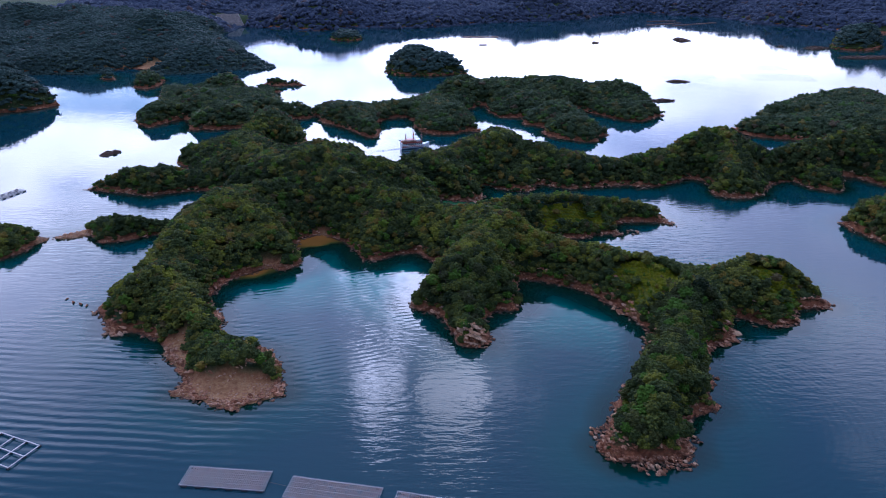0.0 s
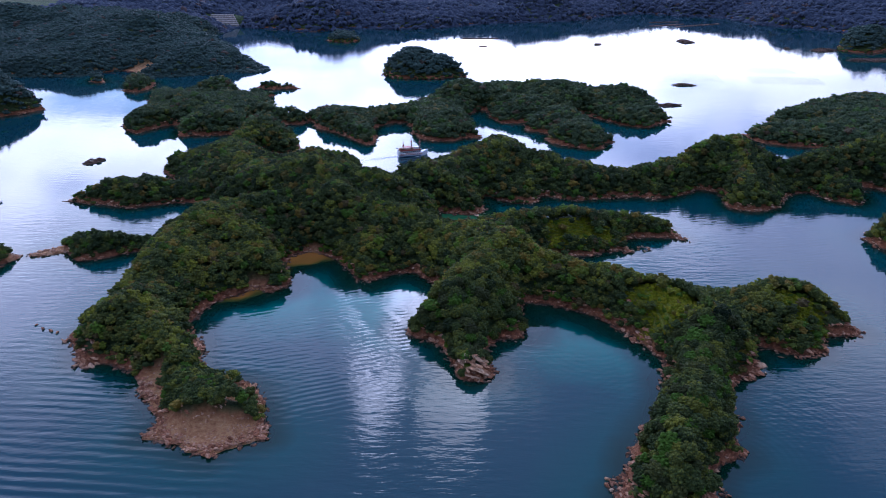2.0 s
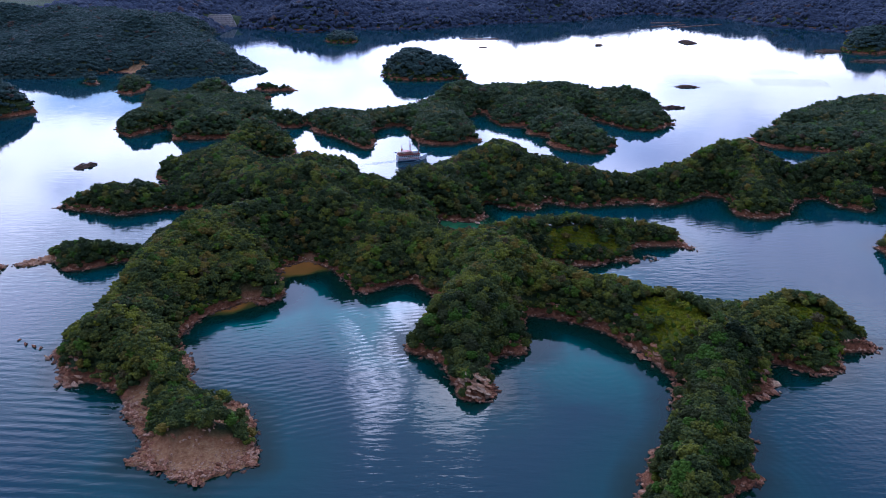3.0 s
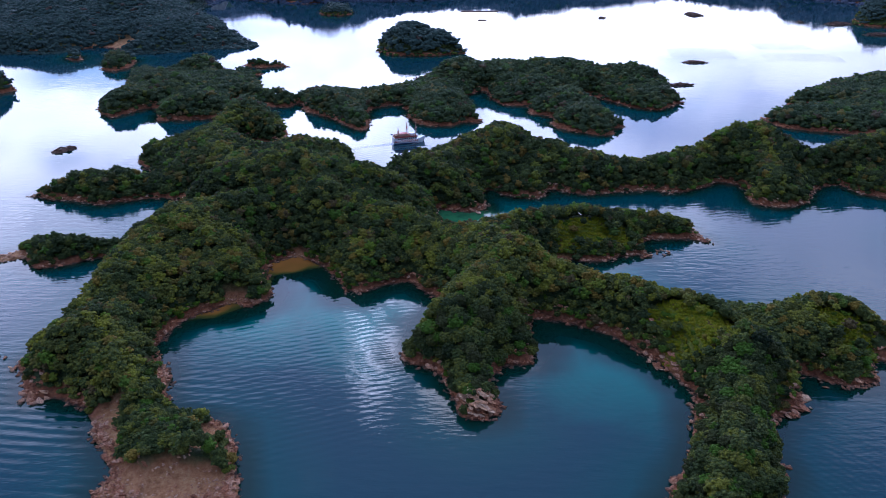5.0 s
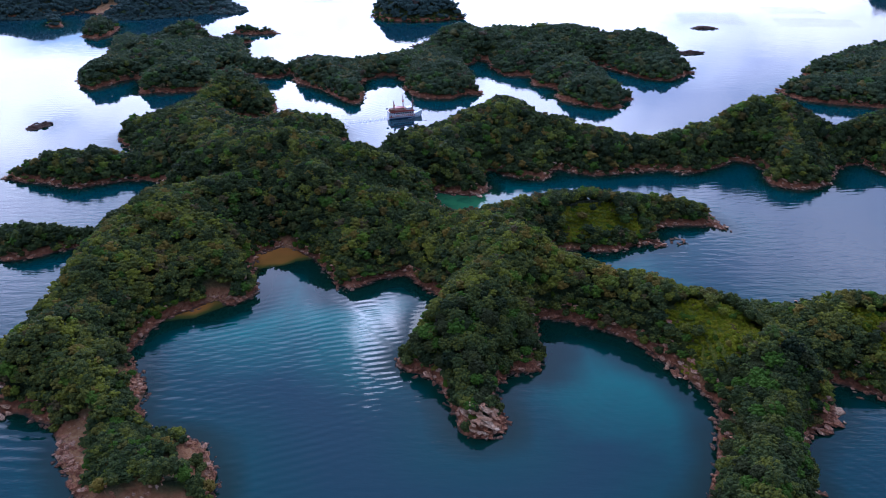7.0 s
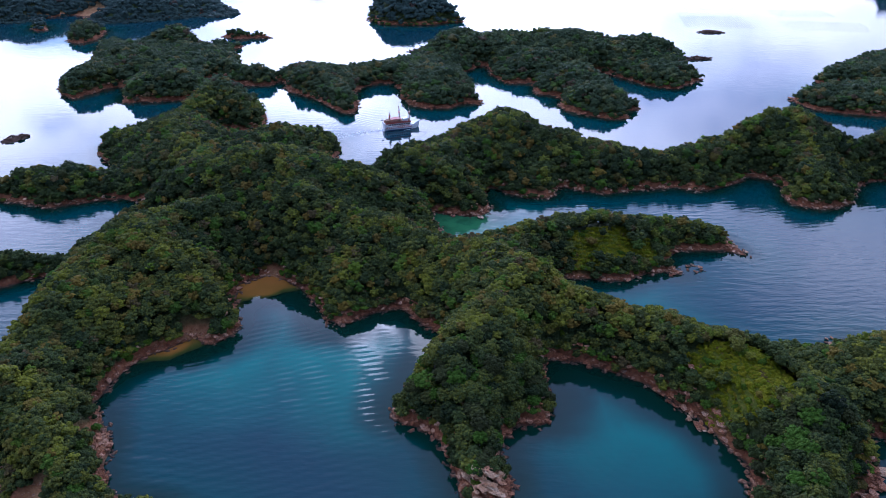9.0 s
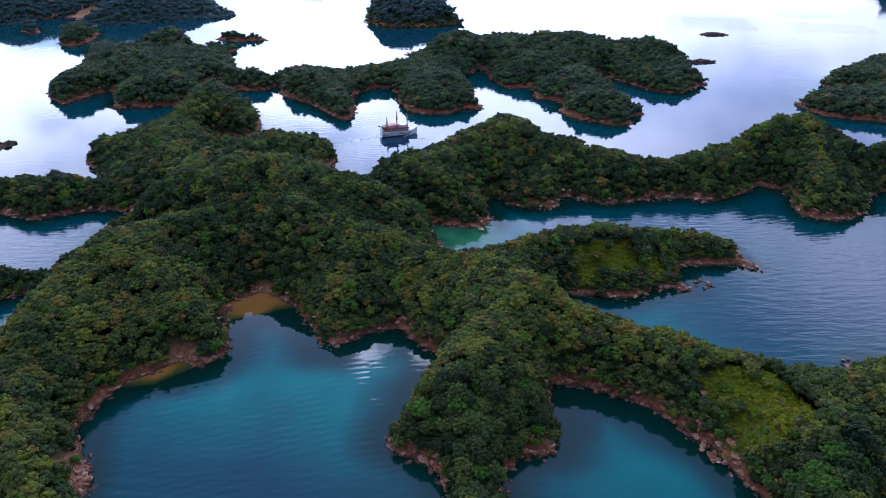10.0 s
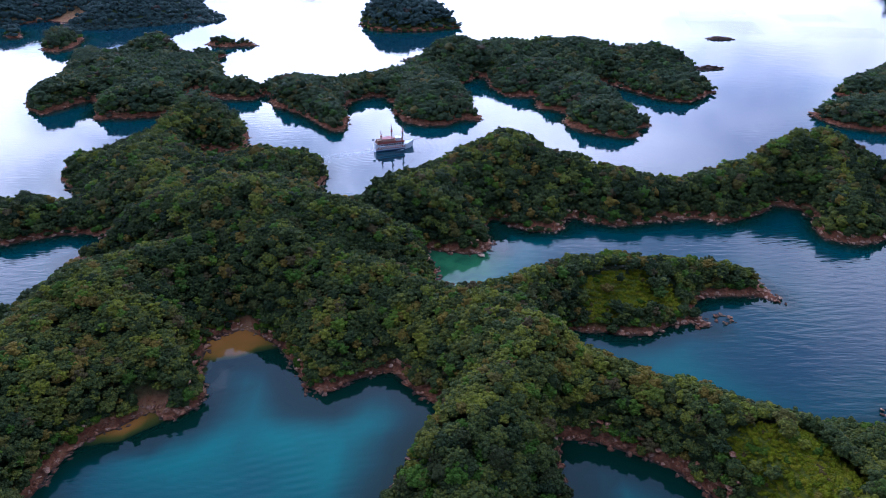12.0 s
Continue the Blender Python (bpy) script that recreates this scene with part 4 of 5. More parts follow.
main_woods("dark distant woods on the far mainland hills", -1050, 1200, 1260, 2000, 8.6, 330, SPECK_CROWNS, LEAF_HAZE)


# single trees on the rocky arm and headland
def tapered(path, radii, sides=7):
    """A round limb along a path."""
    vs, fs = [], []
    for k, (p, r) in enumerate(zip(path, radii)):
        for j in range(sides):
            a = 2 * math.pi * j / sides
            vs.append((p[0] + r * math.cos(a), p[1] + r * math.sin(a), p[2]))
            if k:
                b = (k - 1) * sides
                fs.append((b + j, b + (j + 1) % sides, b + sides + (j + 1) % sides, b + sides + j))
    return np.array(vs), np.array(fs)


def tree_kind(k):
    """One tree, crown radius one metre, on an Empty at its foot."""
    r = np.random.default_rng(200 + k)
    root = new("tree")
    parts = [tapered([(0, 0, -0.9), (0.02, 0.01, -0.2), (0.05, -0.02, 0.3), (0.04, 0, 0.7)], [0.10, 0.075, 0.06, 0.03])]
    for j in range(4):
        a, h = j * 1.6 + r.random(), 0.1 + 0.1 * j
        parts.append(tapered([(0.03, 0, h - 0.25), (0.3 * math.cos(a), 0.3 * math.sin(a), h + 0.05), (0.6 * math.cos(a), 0.6 * math.sin(a), h + 0.3)], [0.05, 0.035, 0.015]))
    n, vs, fs = 0, [], []
    for v, f in parts:
        vs.append(v)
        fs.append(f + n)
        n += len(v)
    sheet("trunk", np.concatenate(vs), np.concatenate(fs), BARK, parent=root)
    v, f = crown_shape(26, 1, 60, 300 + k, 0.84 + 0.12 * (k % 3), 0.23)
    sheet("crown", v, f, LEAF, [("tint", np.full(len(v), 0.15 + 0.1 * k))], parent=root)
    return tagged(root, "rounded evergreen tree on the island's rocky arm", "tree", "trees on the rocky arms")


KINDS = [tree_kind(k) for k in range(7)]
first = [True] * len(KINDS)
tx, ty, tz, ts = stand(-16, 112, 165, 286, 3.1)
for x, y, z, s in zip(tx, ty, tz, ts):
    if not in_lone(np.array([x]), np.array([y]))[0]:
        continue
    k = int(rng.integers(0, len(KINDS)))
    m = pose(x, y, z, 0, 0, rng.random() * 360) @ Matrix.Diagonal((s, s, s * (0.85 + 0.4 * rng.random()), 1))
    if first[k]:
        KINDS[k].matrix_basis, first[k] = m, False
    else:
        twin = KINDS[k].copy()
        scene.collection.objects.link(twin)
        twin.matrix_basis = m
        for child in KINDS[k].children:
            c = child.copy()
            scene.collection.objects.link(c)
            c.parent = twin

# ---- rocks ----
def angular(seed, n=13):
    """A broken block of rock, about one metre across."""
    r = np.random.default_rng(seed)
    bm = bmesh.new()
    for p in r.normal(size=(n, 3)):
        p = p / np.linalg.norm(p) * (0.42 + 0.16 * r.random()) * np.array([1.25, 0.95, 0.58])
        bm.verts.new(p)
    bmesh.ops.convex_hull(bm, input=list(bm.verts))
    bmesh.ops.delete(bm, geom=[v for v in bm.verts if not v.link_faces], context="VERTS")
    bmesh.ops.triangulate(bm, faces=list(bm.faces))
    bm.verts.index_update()
    v = np.array([x.co[:] for x in bm.verts])
    f = np.array([[x.index for x in p.verts] for p in bm.faces])
    bm.free()
    return v, f


BLOCKS = [angular(k) for k in range(9)]


def rubble(label, px0, px1, py0, py1, gap, low, high, inner, mat, reefs=False):
    """Loose rocks along the waterline as one mesh, on the islands or on the reefs."""
    x, y = scatter(px0, px1, py0, py1, gap)
    d = at_grid(INLAND, x, y)
    ok = (d > -1.6) & (d < inner) & (rough_noise(x, y, 14, 77, 2) > 0.26) & ((at_grid(NEAREST, x, y) == OWNERS.index("reef")) == reefs)
    x, y = x[ok], y[ok]
    size = low + (high - low) * rng.random(len(x)) ** 2.5
    z = np.maximum(at_grid(LIFT, x, y), -0.3) + 0.12 * size
    ob = forest("shore_rocks", label, x, y, z, size, BLOCKS, mat)
    ob.data.polygons.foreach_set("use_smooth", np.zeros(len(ob.data.polygons), bool))
    tagged(ob, category="rocks")
    return ob


rubble("red-brown broken rocks along the island's waterline", -340, 340, 150, 345, 0.98, 0.5, 2.3, 4.2, ROCK)
rubble("red-brown broken rocks in the inner coves", -340, 340, 345, 470, 1.3, 0.5, 2.4, 3.4, ROCK)
rubble("brown rocks rimming the islands across the strait", -420, 440, 470, 800, 1.9, 0.8, 3.2, 4.2, ROCK)
rubble("dark rocks rimming the far islets", -715, 715, 800, 1240, 4.0, 1.2, 4.0, 3.0, ROCK)
rubble("dark rocks piled on the reefs", -420, 640, 470, 1240, 2.0, 0.8, 3.2, 9.0, REEF_ROCK, True)

px, py = scatter(-640, -180, 830, 1000, 3.4)
d = at_slope(M_IN, px, py, -1900, 820, 14.0)
ok = (d > -3.5) & (d < 3.5)
px, py = px[ok], py[ok]
rim = forest("shore_rocks", "brown rocks along the near mainland shore", px, py, px * 0 + 0.3, 1.4 + 2.6 * rng.random(len(px)) ** 2, BLOCKS, ROCK)
rim.data.polygons.foreach_set("use_smooth", np.zeros(len(rim.data.polygons), bool))
tagged(rim, category="rocks")
px, py = scatter(-115, -50, 190, 265, 0.95)
ok = (at_grid(SAND, px, py) > 0.5) & (at_grid(INLAND, px, py) > 0) & ((rough_noise(px, py, 6, 91, 3) > 0.52) | (rng.random(len(px)) < 0.12))
px, py = px[ok], py[ok]
stones = forest("stones", "brown stones scattered over the sand spit", px, py, at_grid(LIFT, px, py) + 0.05, 0.25 + 0.75 * rng.random(len(px)) ** 2, BLOCKS, ROCK)
stones.data.polygons.foreach_set("use_smooth", np.zeros(len(stones.data.polygons), bool))
tagged(stones, category="stones")

BLOCK_MESHES = []
for k, (v, f) in enumerate(BLOCKS):
    for mat in (ROCK, PALE_ROCK):
        ob = sheet("boulder", v * np.array([1.25, 1.0, 0.85]), f, mat, smooth=False)
        BLOCK_MESHES.append(ob.data)
        bpy.data.objects.remove(ob)


def outcrop(owner, x, y, reach, count, low, high, lift=0.0, pale=0.22):
    """Pale blocks piled on the shore, each a piece of its island."""
    for _ in range(count):
        a, q = rng.random() * 2 * math.pi, math.sqrt(rng.random())
        bx, by = x + reach * q * math.cos(a), y + reach * q * math.sin(a)
        s = low + (high - low) * rng.random() ** 1.6
        ground = float(at_grid(LIFT, np.array([bx]), np.array([by]))[0])
        ob = new("boulder", BLOCK_MESHES[2 * int(rng.integers(0, len(BLOCKS))) + (rng.random() < pale)])
        ob.parent = ISLANDS[owner]
        ob.matrix_basis = pose(bx, by, max(ground, -0.2) + 0.25 * s + lift * (1 - q), rng.random() * 30, 10 + rng.random() * 25, rng.normal() * 40) @ Matrix.Diagonal((s, s, s * 0.8, 1))


H = "home_island"
for x, y in ((-93, 224), (-89, 219), (-84, 215.5), (-79, 214), (-74, 216), (-71, 221)):
    outcrop(H, x, y, 2.6, 13, 0.5, 1.3, 0.0, 0.6)
outcrop(H, 12, 242, 5.0, 120, 0.9, 3.0, 3.8, 0.85)
for x, y, reach, n, lo, hi in ((53, 184, 5, 70, 0.5, 1.9), (55, 176, 5.5, 110, 0.5, 1.9), (64, 171, 6, 140, 0.5, 2.0), (73, 173, 6, 120, 0.5, 2.0), (79, 181, 4, 50, 0.5, 1.8), (60, 193, 4, 8, 0.8, 2),
                               (92, 199, 4, 7, 0.8, 2), (117, 245, 4, 26, 1.4, 4.2), (112, 241, 3, 14, 1.2, 3.4), (77.5, 268, 4, 26, 1.0, 2.8), (74, 276, 4, 16, 1, 2.6), (134, 258, 6, 14, 1, 2.6), (138, 306, 4, 16, 1, 2.8), (76, 279, 3.5, 14, 0.9, 2.4), (105, 356, 4, 16, 0.8, 2.2)):
    outcrop(H, x, y, reach, n, lo, hi)
for x, y, reach, n, lo, hi in ((146, 257, 4, 12, 1, 2.8), (165, 271, 6, 10, 0.8, 2), (124, 376, 5, 16, 1, 2.6), (95, 353, 4, 8, 0.8, 2.2), (-135, 250, 5.5, 34, 0.9, 2.6), (-149, 267, 4, 10, 1, 2.4),
                               (-95, 262, 3, 7, 1, 2.2), (-103, 230, 5, 10, 0.8, 2), (20, 406, 4, 12, 1, 2.4), (-38, 320, 5, 9, 0.8, 2), (-74, 318, 4, 9, 0.8, 1.8), (180, 414, 6, 14, 1, 2.6)):
    outcrop(H, x, y, reach, n, lo, hi)
outcrop("cliff_islet", 231, 358, 6, 16, 1, 2.8)
outcrop("west_islet", -219, 335, 5, 10, 1, 2.4)
for x, y, s in ((-169, 278, 1.3), (-164.5, 274.6, 1.9), (-160.3, 273, 2.1), (-157.2, 271.8, 1.6), (129.5, 367, 1.6), (131.5, 365.6, 1.3), (48, 299.5, 1.4)):
    ob = tagged(new("sea_rock", BLOCK_MESHES[8]), "small dark rock standing clear of the water", "rock", "rocks off the points")
    ob.matrix_basis = pose(x, y, 0.2 * s, 10, 5, 70 * s) @ Matrix.Diagonal((s * 1.3, s * 1.1, s, 1))

# ---- meadows and shore shrubs ----
gx, gy = scatter(50, 160, 250, 380, 0.9)
ok = at_grid(MEADOW, gx, gy) > 0.3
gx, gy = gx[ok], gy[ok]
TUFTS = [crown_shape(2, 1, 12, 400 + k, 0.8, 0.5) for k in range(4)]
tagged(forest("grass", "yellow-green grass and fern on the open slopes", gx, gy, at_grid(LIFT, gx, gy) - 0.2, 0.35 + 0.8 * rng.random(len(gx)) ** 2, TUFTS, GRASS), category="grass")
sx, sy = scatter(-160, 180, 165, 420, 3.1)
d = at_grid(INLAND, sx, sy)
ok = (d > 1.8) & (d < 6) & (at_grid(SAND, sx, sy) < 0.3) & (at_grid(BARE, sx, sy) < 0.7) & (rough_noise(sx, sy, 25, 88, 2) > 0.5) | (at_grid(MEADOW, sx, sy) > 0.3) & (rng.random(len(sx)) < 0.2)
sx, sy = sx[ok], sy[ok]
tagged(forest("shrubs", "bright green shrubs above the shore rocks", sx, sy, at_grid(LIFT, sx, sy), 0.9 + 0.9 * rng.random(len(sx)), TUFTS, SHRUB), category="shrubs")


# ---- parts ----
def part(name, bm, mat, parent, label="", m=None):
    """One mesh object out of a bmesh, under its thing."""
    me = bpy.data.meshes.new(name)
    bm.to_mesh(me)
    bm.free()
    me.materials.append(mat)
    ob = new(name, me)
    ob.parent = parent
    if m is not None:
        ob.matrix_basis = m
    return tagged(ob, label)


def box(sx, sy, sz, x=0, y=0, z=0, bevel=0.0, bm=None):
    bm = bm or bmesh.new()
    made = bmesh.ops.create_cube(bm, size=1.0, matrix=Matrix.Translation((x, y, z)) @ Matrix.Diagonal((sx, sy, sz, 1)))
    if bevel:
        edges = list({e for v in made["verts"] for e in v.link_edges})
        bmesh.ops.bevel(bm, geom=edges, offset=bevel, segments=1, affect="EDGES")
    return bm


def rod(a, b, r0, r1=None, sides=8, bm=None):
    """A round bar from a to b."""
    bm = bm or bmesh.new()
    a, b = Vector(a), Vector(b)
    m = Matrix.Translation((a + b) / 2) @ (b - a).to_track_quat("Z", "Y").to_matrix().to_4x4()
    bmesh.ops.create_cone(bm, cap_ends=True, segments=sides, radius1=r0, radius2=r0 if r1 is None else r1, depth=(b - a).length, matrix=m)
    return bm


# ---- sightseeing ship ----
def ship():
    root = tagged(new("sightseeing_ship"), "white and red three-masted sightseeing ship under way, bow wave", "ship")
    length, beam = 19.0, 5.6
    bm = bmesh.new()
    rings = []
    for k in range(13):
        t = k / 12
        wide = beam / 2 * (0.80 + 0.2 * min(1, t * 4)) * (1 - max(0, (t - 0.62) / 0.38) ** 2.2)
        top = 2.3 + 1.5 * max(0, (t - 0.6) / 0.4) ** 2 + 1.9 * max(0, (0.22 - t) / 0.22)
        x = -length / 2 + t * length
        rings.append([bm.verts.new((x - (0.9 if t == 1 and z < 1 else 0), s * max(wide, 0.06) * w, z)) for s, w, z in
                      ((-1, 0.55, -0.9), (-1, 0.88, 0.2), (-1, 1.0, 1.2), (-1, 0.97, top), (1, 0.97, top), (1, 1.0, 1.2), (1, 0.88, 0.2), (1, 0.55, -0.9))])
    for a, b in zip(rings, rings[1:]):
        for j in range(8):
            bm.faces.new((a[j], a[(j + 1) % 8], b[(j + 1) % 8], b[j]))
    bm.faces.new(rings[0][::-1])
    bm.faces.new(rings[-1])
    bmesh.ops.recalc_face_normals(bm, faces=list(bm.faces))
    part("hull", bm, WHITE_PAINT, root, "white painted hull")
    for s in (-1, 1):
        b = bmesh.new()
        for k in range(9):
            x = -length / 2 + 0.3 + k * 1.55
            box(1.58, 0.08, 0.45, x + 0.6, s * beam / 2 * 0.955, 0.32, bm=b)
        part("waterline_band", b, NAVY_PAINT, root, "dark blue band")
        part("painted_band", box(13.4, 0.10, 0.95, -1.9, s * beam / 2 * 0.985, 1.85, 0.03), RED_PAINT, root, "red band along the side")
        part("rubbing_strake", rod((-length / 2, s * beam / 2 * 0.84, 1.35), (length * 0.2, s * beam / 2 * 1.01, 1.35), 0.13), RED_PAINT, root, "red strake")
        for k in range(12):
            part("porthole", box(0.78, 0.08, 0.62, -7.6 + k * 1.15, s * beam / 2 * 1.01, 1.88, 0.02), WHITE_PAINT, root, "white window frame")
    part("deck", box(length * 0.72, beam * 0.86, 0.12, -1.6, 0, 2.36), DECK_WOOD, root, "brown wooden deck")
    cabin = part("cabin", box(13.0, 4.2, 1.5, -2.0, 0, 3.15, 0.12), WHITE_PAINT, root, "white deck cabin with a row of windows")
    for k in range(6):
        part("bench", box(0.7, 3.6, 0.6, -6.2 + k * 1.25, 0, 4.6, 0.05), DECK_WOOD, root, "brown deck bench")
    for s in (-1, 1):
        for k in range(10):
            part("window", box(0.85, 0.06, 0.75, -7.7 + k * 1.26, s * 2.1, 3.25, 0.02), DARK_GLASS, cabin)
    part("upper_deck", box(13.4, 4.8, 0.14, -2.0, 0, 3.98, 0.04), DECK_WOOD, root, "brown upper deck")
    bridge = part("wheelhouse", box(2.4, 3.0, 1.7, 2.0, 0, 5.1, 0.15), WHITE_PAINT, root, "white wheelhouse")
    part("window", box(0.06, 2.5, 0.7, 3.2, 0, 5.35), DARK_GLASS, bridge)
    part("roof", box(2.8, 3.4, 0.14, 2.0, 0, 6.02, 0.04), WHITE_PAINT, bridge)
    part("awning", box(6.0, 3.9, 0.12, -3.4, 0, 6.3, 0.04), RED_PAINT, root, "red-brown deck awning")
    for ax in (-6.2, -0.6):
        for ay in (-1.8, 1.8):
            part("awning_post", rod((ax, ay, 4.0), (ax, ay, 6.3), 0.05, sides=6), SPAR_WOOD, root)
    part("poop_house", box(2.4, 3.4, 1.5, -7.2, 0, 4.95, 0.12), DECK_WOOD, root, "brown stern house")
    for s in (-1, 1):
        part("bulwark", box(13.2, 0.09, 0.95, -2.0, s * 2.36, 4.4, 0.02), RED_PAINT, root, "red bulwark round the upper deck")
        b = bmesh.new()
        for k in range(12):
            rod((-8.1 + k * 0.95, s * 2.25, 4.25), (-8.1 + k * 0.95, s * 2.25, 5.2), 0.03, sides=5, bm=b)
        rod((-8.1, s * 2.25, 5.2), (2.4, s * 2.25, 5.2), 0.04, sides=5, bm=b)
        part("railing", b, RED_PAINT, root)
    part("bowsprit", rod((length / 2 - 1.2, 0, 2.9), (length / 2 + 4.2, 0, 4.3), 0.16, 0.07), SPAR_WOOD, root)
    for x, top in ((-6.0, 10.5), (-0.9, 13.5), (4.4, 12.5)):
        mast = part("mast", rod((x, 0, 2.3), (x - 0.25, 0, top), 0.27, 0.13), SPAR_WOOD, root, "tall wooden mast")
        for h, w in ((0.62, 3.0), (0.84, 2.1)):
            part("yard", rod((x - 0.12, -w, top * h), (x - 0.12, w, top * h), 0.13, 0.13, 6), SPAR_WOOD, mast)
        part("crow_nest", rod((x - 0.1, 0, top * 0.70), (x - 0.1, 0, top * 0.75), 0.5, 0.62), RED_PAINT, mast)
        b = bmesh.new()
        for s in (-1, 1):
            for q in (-0.9, 0, 0.9):
                rod((x + q - 0.3, s * 2.3, 2.5), (x - 0.1, 0, top * 0.82), 0.025, sides=4, bm=b)
        part("rigging", b, ROPE, root)
    b = rod((length / 2 + 4.0, 0, 4.25), (4.2, 0, 12.0), 0.025, sides=4)
    rod((4.2, 0, 12.0), (-1.1, 0, 13.2), 0.025, sides=4, bm=b)
    rod((-1.1, 0, 13.2), (-6.2, 0, 10.3), 0.025, sides=4, bm=b)
    part("stay", b, ROPE, root)
    part("flag", box(1.1, 0.05, 0.7, -10.1, 0, 6.0), NAVY_PAINT, root, "small blue ensign")
    part("flagstaff", rod((-9.2, 0, 4.3), (-9.6, 0, 6.5), 0.04, sides=5), SPAR_WOOD, root)
    root.matrix_basis = pose(-21.6, 528.6, 0, 0, 0, SHIP_TURN) @ Matrix.Diagonal((1.2, 1.1, 1.08, 1))
    return root


SHIP_TURN = 18.0
ship()


def flecks(label, spots):
    """Broken foam on the water as one mesh."""
    x, y, s = (np.array(v) for v in zip(*spots))
    shapes = [(v * np.array([1.4, 0.8, 0.12]), f) for v, f in BLOCKS[:4]]
    return tagged(forest("foam", label, x, y, x * 0 + 0.02, s, shapes, FOAM), category="foam")


c, s_ = math.cos(radians(SHIP_TURN)), math.sin(radians(SHIP_TURN))
spots = []
for _ in range(760):
    if rng.random() < 0.3:
        u, side = rng.random() ** 1.5, rng.choice((-1, 1))
        along, across = 9.4 - u * 9, side * (0.5 + u * 4.2 + rng.normal() * 0.35)
        size = 1.1 - 0.8 * u
    else:
        u = rng.random() ** 1.6
        along, across = -9.6 - u * 46, rng.normal() * (0.9 + 2.6 * u) - 9 * u * u
        size = 0.9 - 0.6 * u
    spots.append((-21.6 + along * c - across * s_, 528.6 + along * s_ + across * c, max(0.12, size * (0.4 + 0.6 * rng.random()))))
flecks("white foam at the ship's bow and in its wake", spots)


# ---- shellfish rafts ----
def raft(x, y, turn, long, wide, rails, slats, label, fill=True):
    """Bamboo raft: rails lengthwise, slats across, floats under it, hanging lines."""
    root = tagged(new("shellfish_raft"), label, "raft", "shellfish rafts")
    for k in range(rails):
        q = -wide / 2 + wide * k / (rails - 1)
        part("rail", rod((-long / 2 - 0.2, q, 0.62), (long / 2 + 0.2, q, 0.62), 0.14 if k in (0, rails - 1) else 0.10, sides=6), BAMBOO, root)
    b = rod((0, -wide / 2 - 0.2, 0), (0, wide / 2 + 0.2, 0), 0.085, 0.07, 6)
    one = part("slat", b, BAMBOO, root)
    one.matrix_basis = pose(-long / 2, 0, 0.80)
    for k in range(1, slats):
        ob = new("slat", one.data)
        ob.parent = root
        ob.matrix_basis = pose(-long / 2 + long * k / (slats - 1), (rng.random() - 0.5) * 0.3, 0.80, 0, 0, (rng.random() - 0.5) * 1.6)
    b = rod((-0.9, 0, 0), (0.9, 0, 0), 0.42, sides=10)
    first_float = part("float", b, FLOAT_BLACK, root, "black plastic float")
    n = max(3, int(long / 4))
    first_float.matrix_basis = pose(-long / 2 + 1.2, -wide / 2, 0.18)
    for k in range(n):
        for s in (-1, 1):
            if k == 0 and s == -1:
                continue
            ob = tagged(new("float", first_float.data), "black plastic float")
            ob.parent = root
            ob.matrix_basis = pose(-long / 2 + 1.2 + (long - 2.4) * k / (n - 1), s * wide / 2, 0.18)
    if fill:
        b = bmesh.new()
        for k in range(int(slats * 15)):
            px, py = (rng.random() - 0.5) * long * 0.96, (rng.random() - 0.5) * wide * 0.94
            px = -long / 2 + (round((px + long / 2) / (long / (slats - 1))) + 0.5) * long / (slats - 1)
            if abs(px) < long / 2:
                box(0.22, 0.5 + 0.6 * rng.random(), 0.14, px, py, 0.6, bm=b)
        tagged(part("shell_netting", b, RUST_LINE, root, "rusty hanging shell netting"), kind="stuff")
    root.matrix_basis = pose(x, y, 0, 0, 0, turn)
    return root


raft(-64.8, 163.4, -5.5, 25.6, 7.9, 5, 44, "pale bamboo shellfish raft with rusty lines on the water")
raft(-32.0, 157.6, -10.3, 27.6, 8.4, 5, 46, "pale bamboo shellfish raft moored in line with others")
raft(-0.5, 151.0, -12.0, 27.6, 8.4, 5, 46, "pale bamboo shellfish raft at the end of the row")
raft(-274, 419, 70, 17, 7, 4, 24, "weathered bamboo raft moored off the island", False)
part("mooring_rope", rod((-51.6, 161.9, 0.5), (-45.8, 160.2, 0.5), 0.05, sides=5), ROPE, None, "taut rope between two rafts")
tagged(bpy.data.objects["mooring_rope"], category="rope")


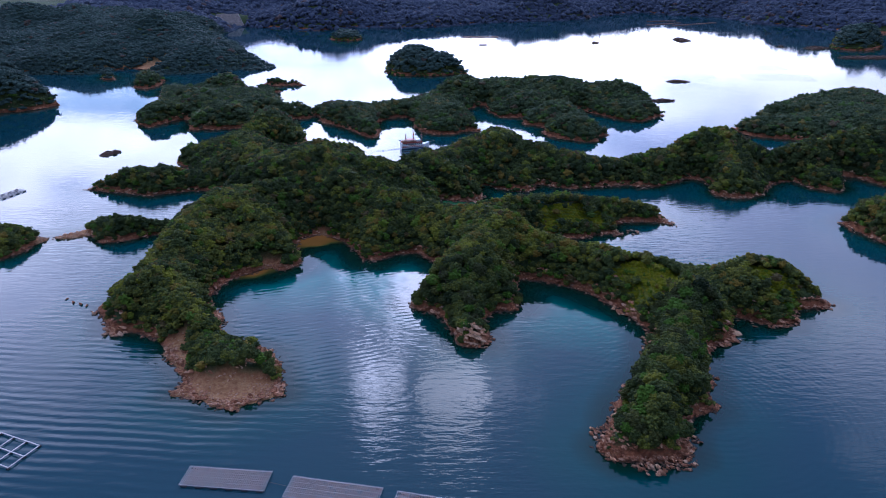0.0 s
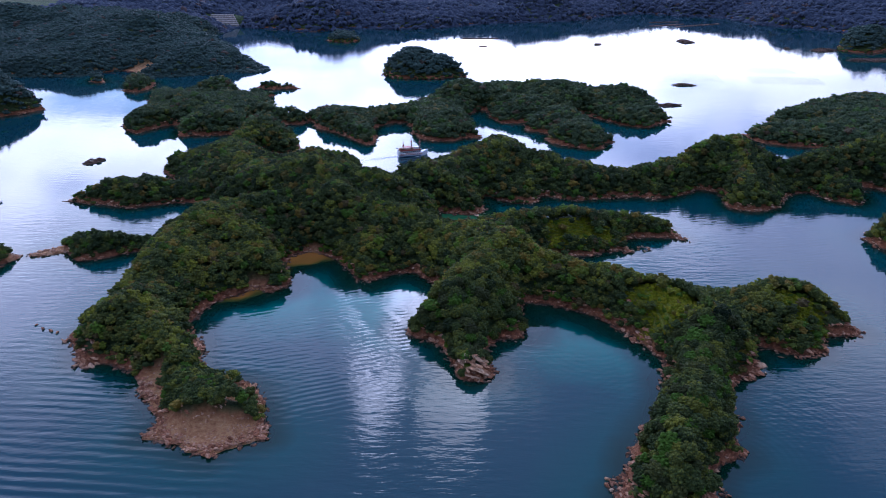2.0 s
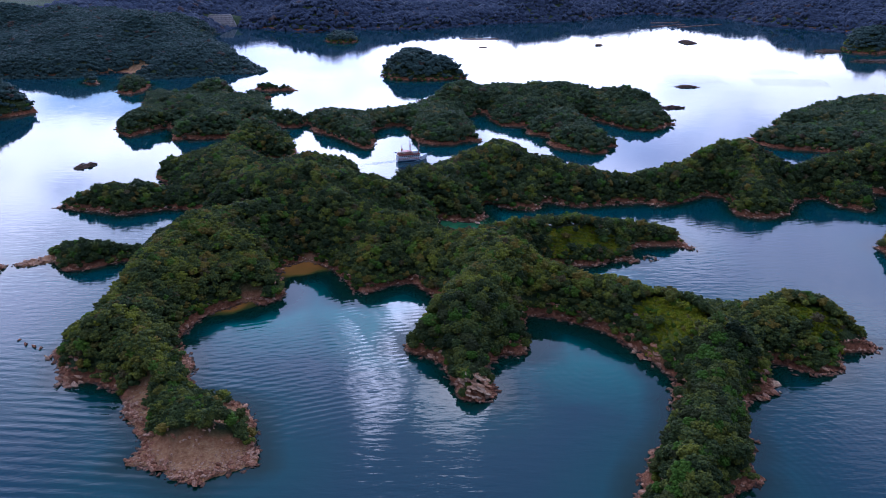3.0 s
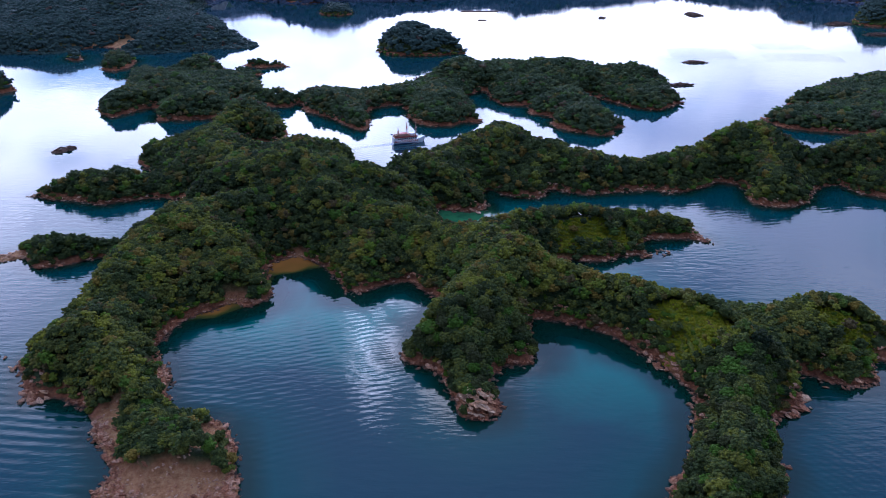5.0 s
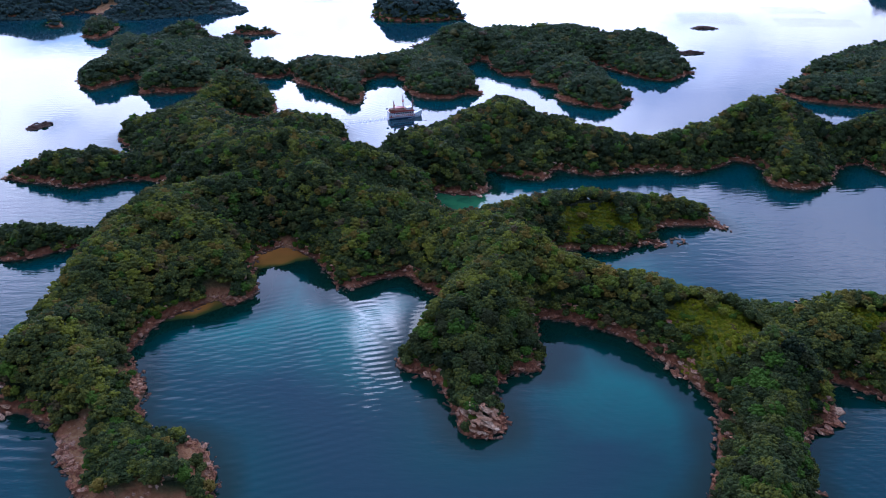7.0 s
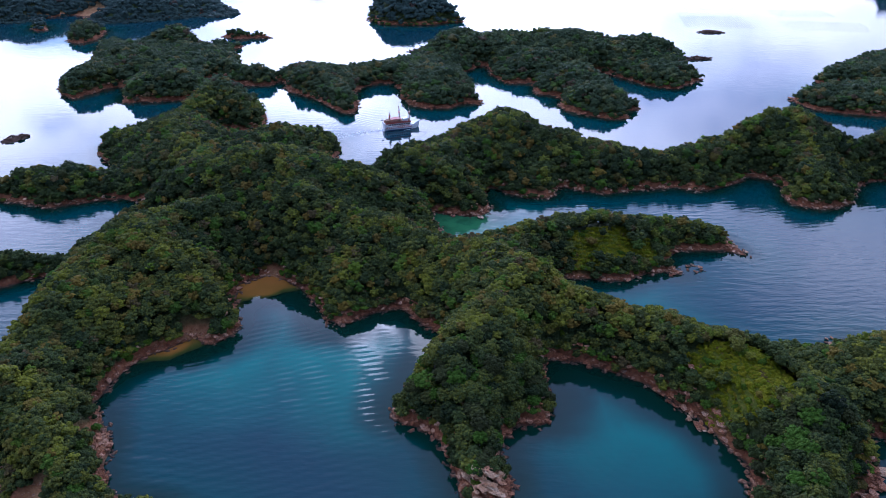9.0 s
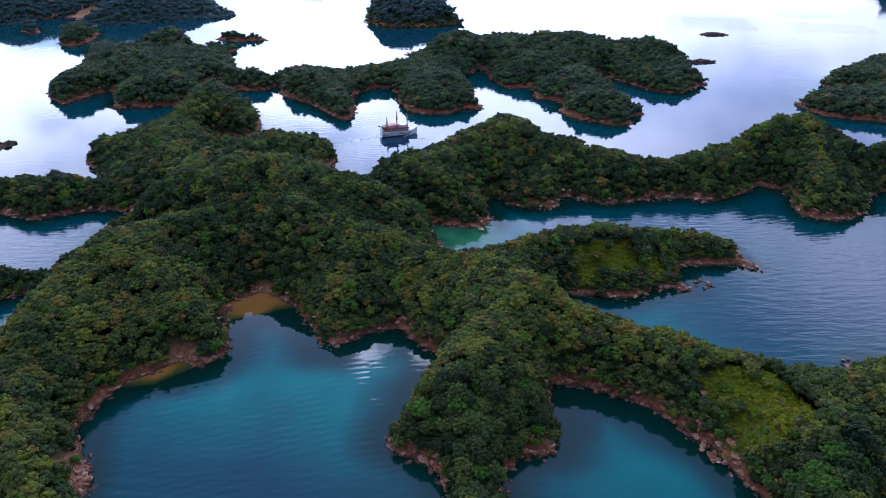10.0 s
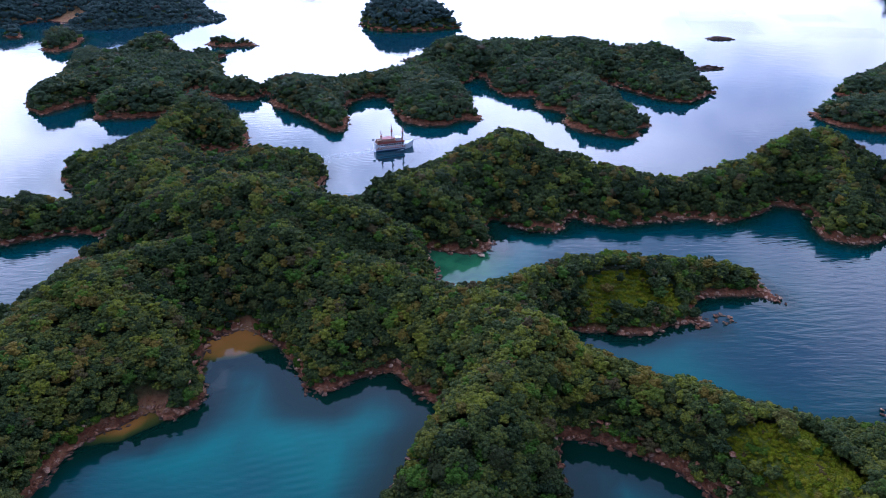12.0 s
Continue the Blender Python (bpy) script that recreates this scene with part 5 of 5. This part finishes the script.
def cage(x, y, turn):
    root = tagged(new("fish_cage"), "dark timber fish pen with open square cells on floats", "fish pen")
    for k in range(4):
        part("walkway", box(0.42, 11.4, 0.2, -8.4 + k * 5.6, 0, 0.55, 0.03), BAMBOO, root)
    for k in range(3):
        part("cross_walkway", box(17.4, 0.42, 0.18, 0, -5.5 + k * 5.5, 0.75, 0.03), BAMBOO, root)
    for k in range(4):
        for q in range(3):
            part("float", rod((-8.4 + k * 5.6, -5.9 + q * 5.5, 0.2), (-8.4 + k * 5.6, -4.9 + q * 5.5, 0.2), 0.38, sides=8), FLOAT_BLACK, root)
    root.matrix_basis = pose(x, y, 0, 0, 0, turn)


cage(-138.5, 176.2, -22)


# ---- far floats ----
def float_lines(label, corner, along, across, lines, count):
    b, f = ball(1)
    x, y = [], []
    for i in range(lines):
        for j in range(count):
            u, v = i / (lines - 1), j / (count - 1)
            x.append(corner[0] + along[0] * u + across[0] * v + rng.normal() * 0.12)
            y.append(corner[1] + along[1] * u + across[1] * v + rng.normal() * 0.2)
    x, y = np.array(x), np.array(y)
    return tagged(forest("float_lines", label, x, y, x * 0 + 0.05, 0.18 + 0.10 * rng.random(len(x)), [(b, f)], FLOAT_GREY), category="floats")


float_lines("rows of grey floats of a shellfish farm", (264, 911), (72, 6), (14, 52), 30, 14)
float_lines("rows of grey floats of a shellfish farm", (251, 827), (66, -6), (10, 58), 32, 16)
float_lines("rows of grey floats of a shellfish farm", (366, 877), (60, 0), (2, 42), 26, 14)
float_lines("rows of grey floats of a shellfish farm", (348, 813), (78, -10), (8, 44), 34, 14)
for x, y, turn, long in ((420, 1390, 26, 80), (478, 1388, 28, 110), (62, 1198, 0, 58), (430, 1440, 10, 60), (61, 1103, 0, 12)):
    root = tagged(new("long_raft"), "long low dark raft moored in the far bay", "raft", "far rafts")
    for q in (-2.2, 0, 2.2):
        part("rail", rod((-long / 2, q, 0.5), (long / 2, q, 0.5), 0.35, sides=6), SPAR_WOOD, root)
    for k in range(int(long / 6)):
        part("slat", box(0.4, 5.4, 0.3, -long / 2 + 3 + k * 6, 0, 0.9), SPAR_WOOD, root)
    root.matrix_basis = pose(x, y, 0, 0, 0, turn)


# ---- terraced field on the far shore ----
field = tagged(new("terraced_field"), "pale stone terraces stepping up the far wooded shore", "terraces")
for k in range(6):
    part("terrace", box(56 - 3 * k, 5.4, 10, 0, 0, -5, 0.3), TERRACE, field, m=pose(-396 - 1.5 * k, 1347 + 5.2 * k, 5.0 + 3.0 * k, 0, 0, 6))
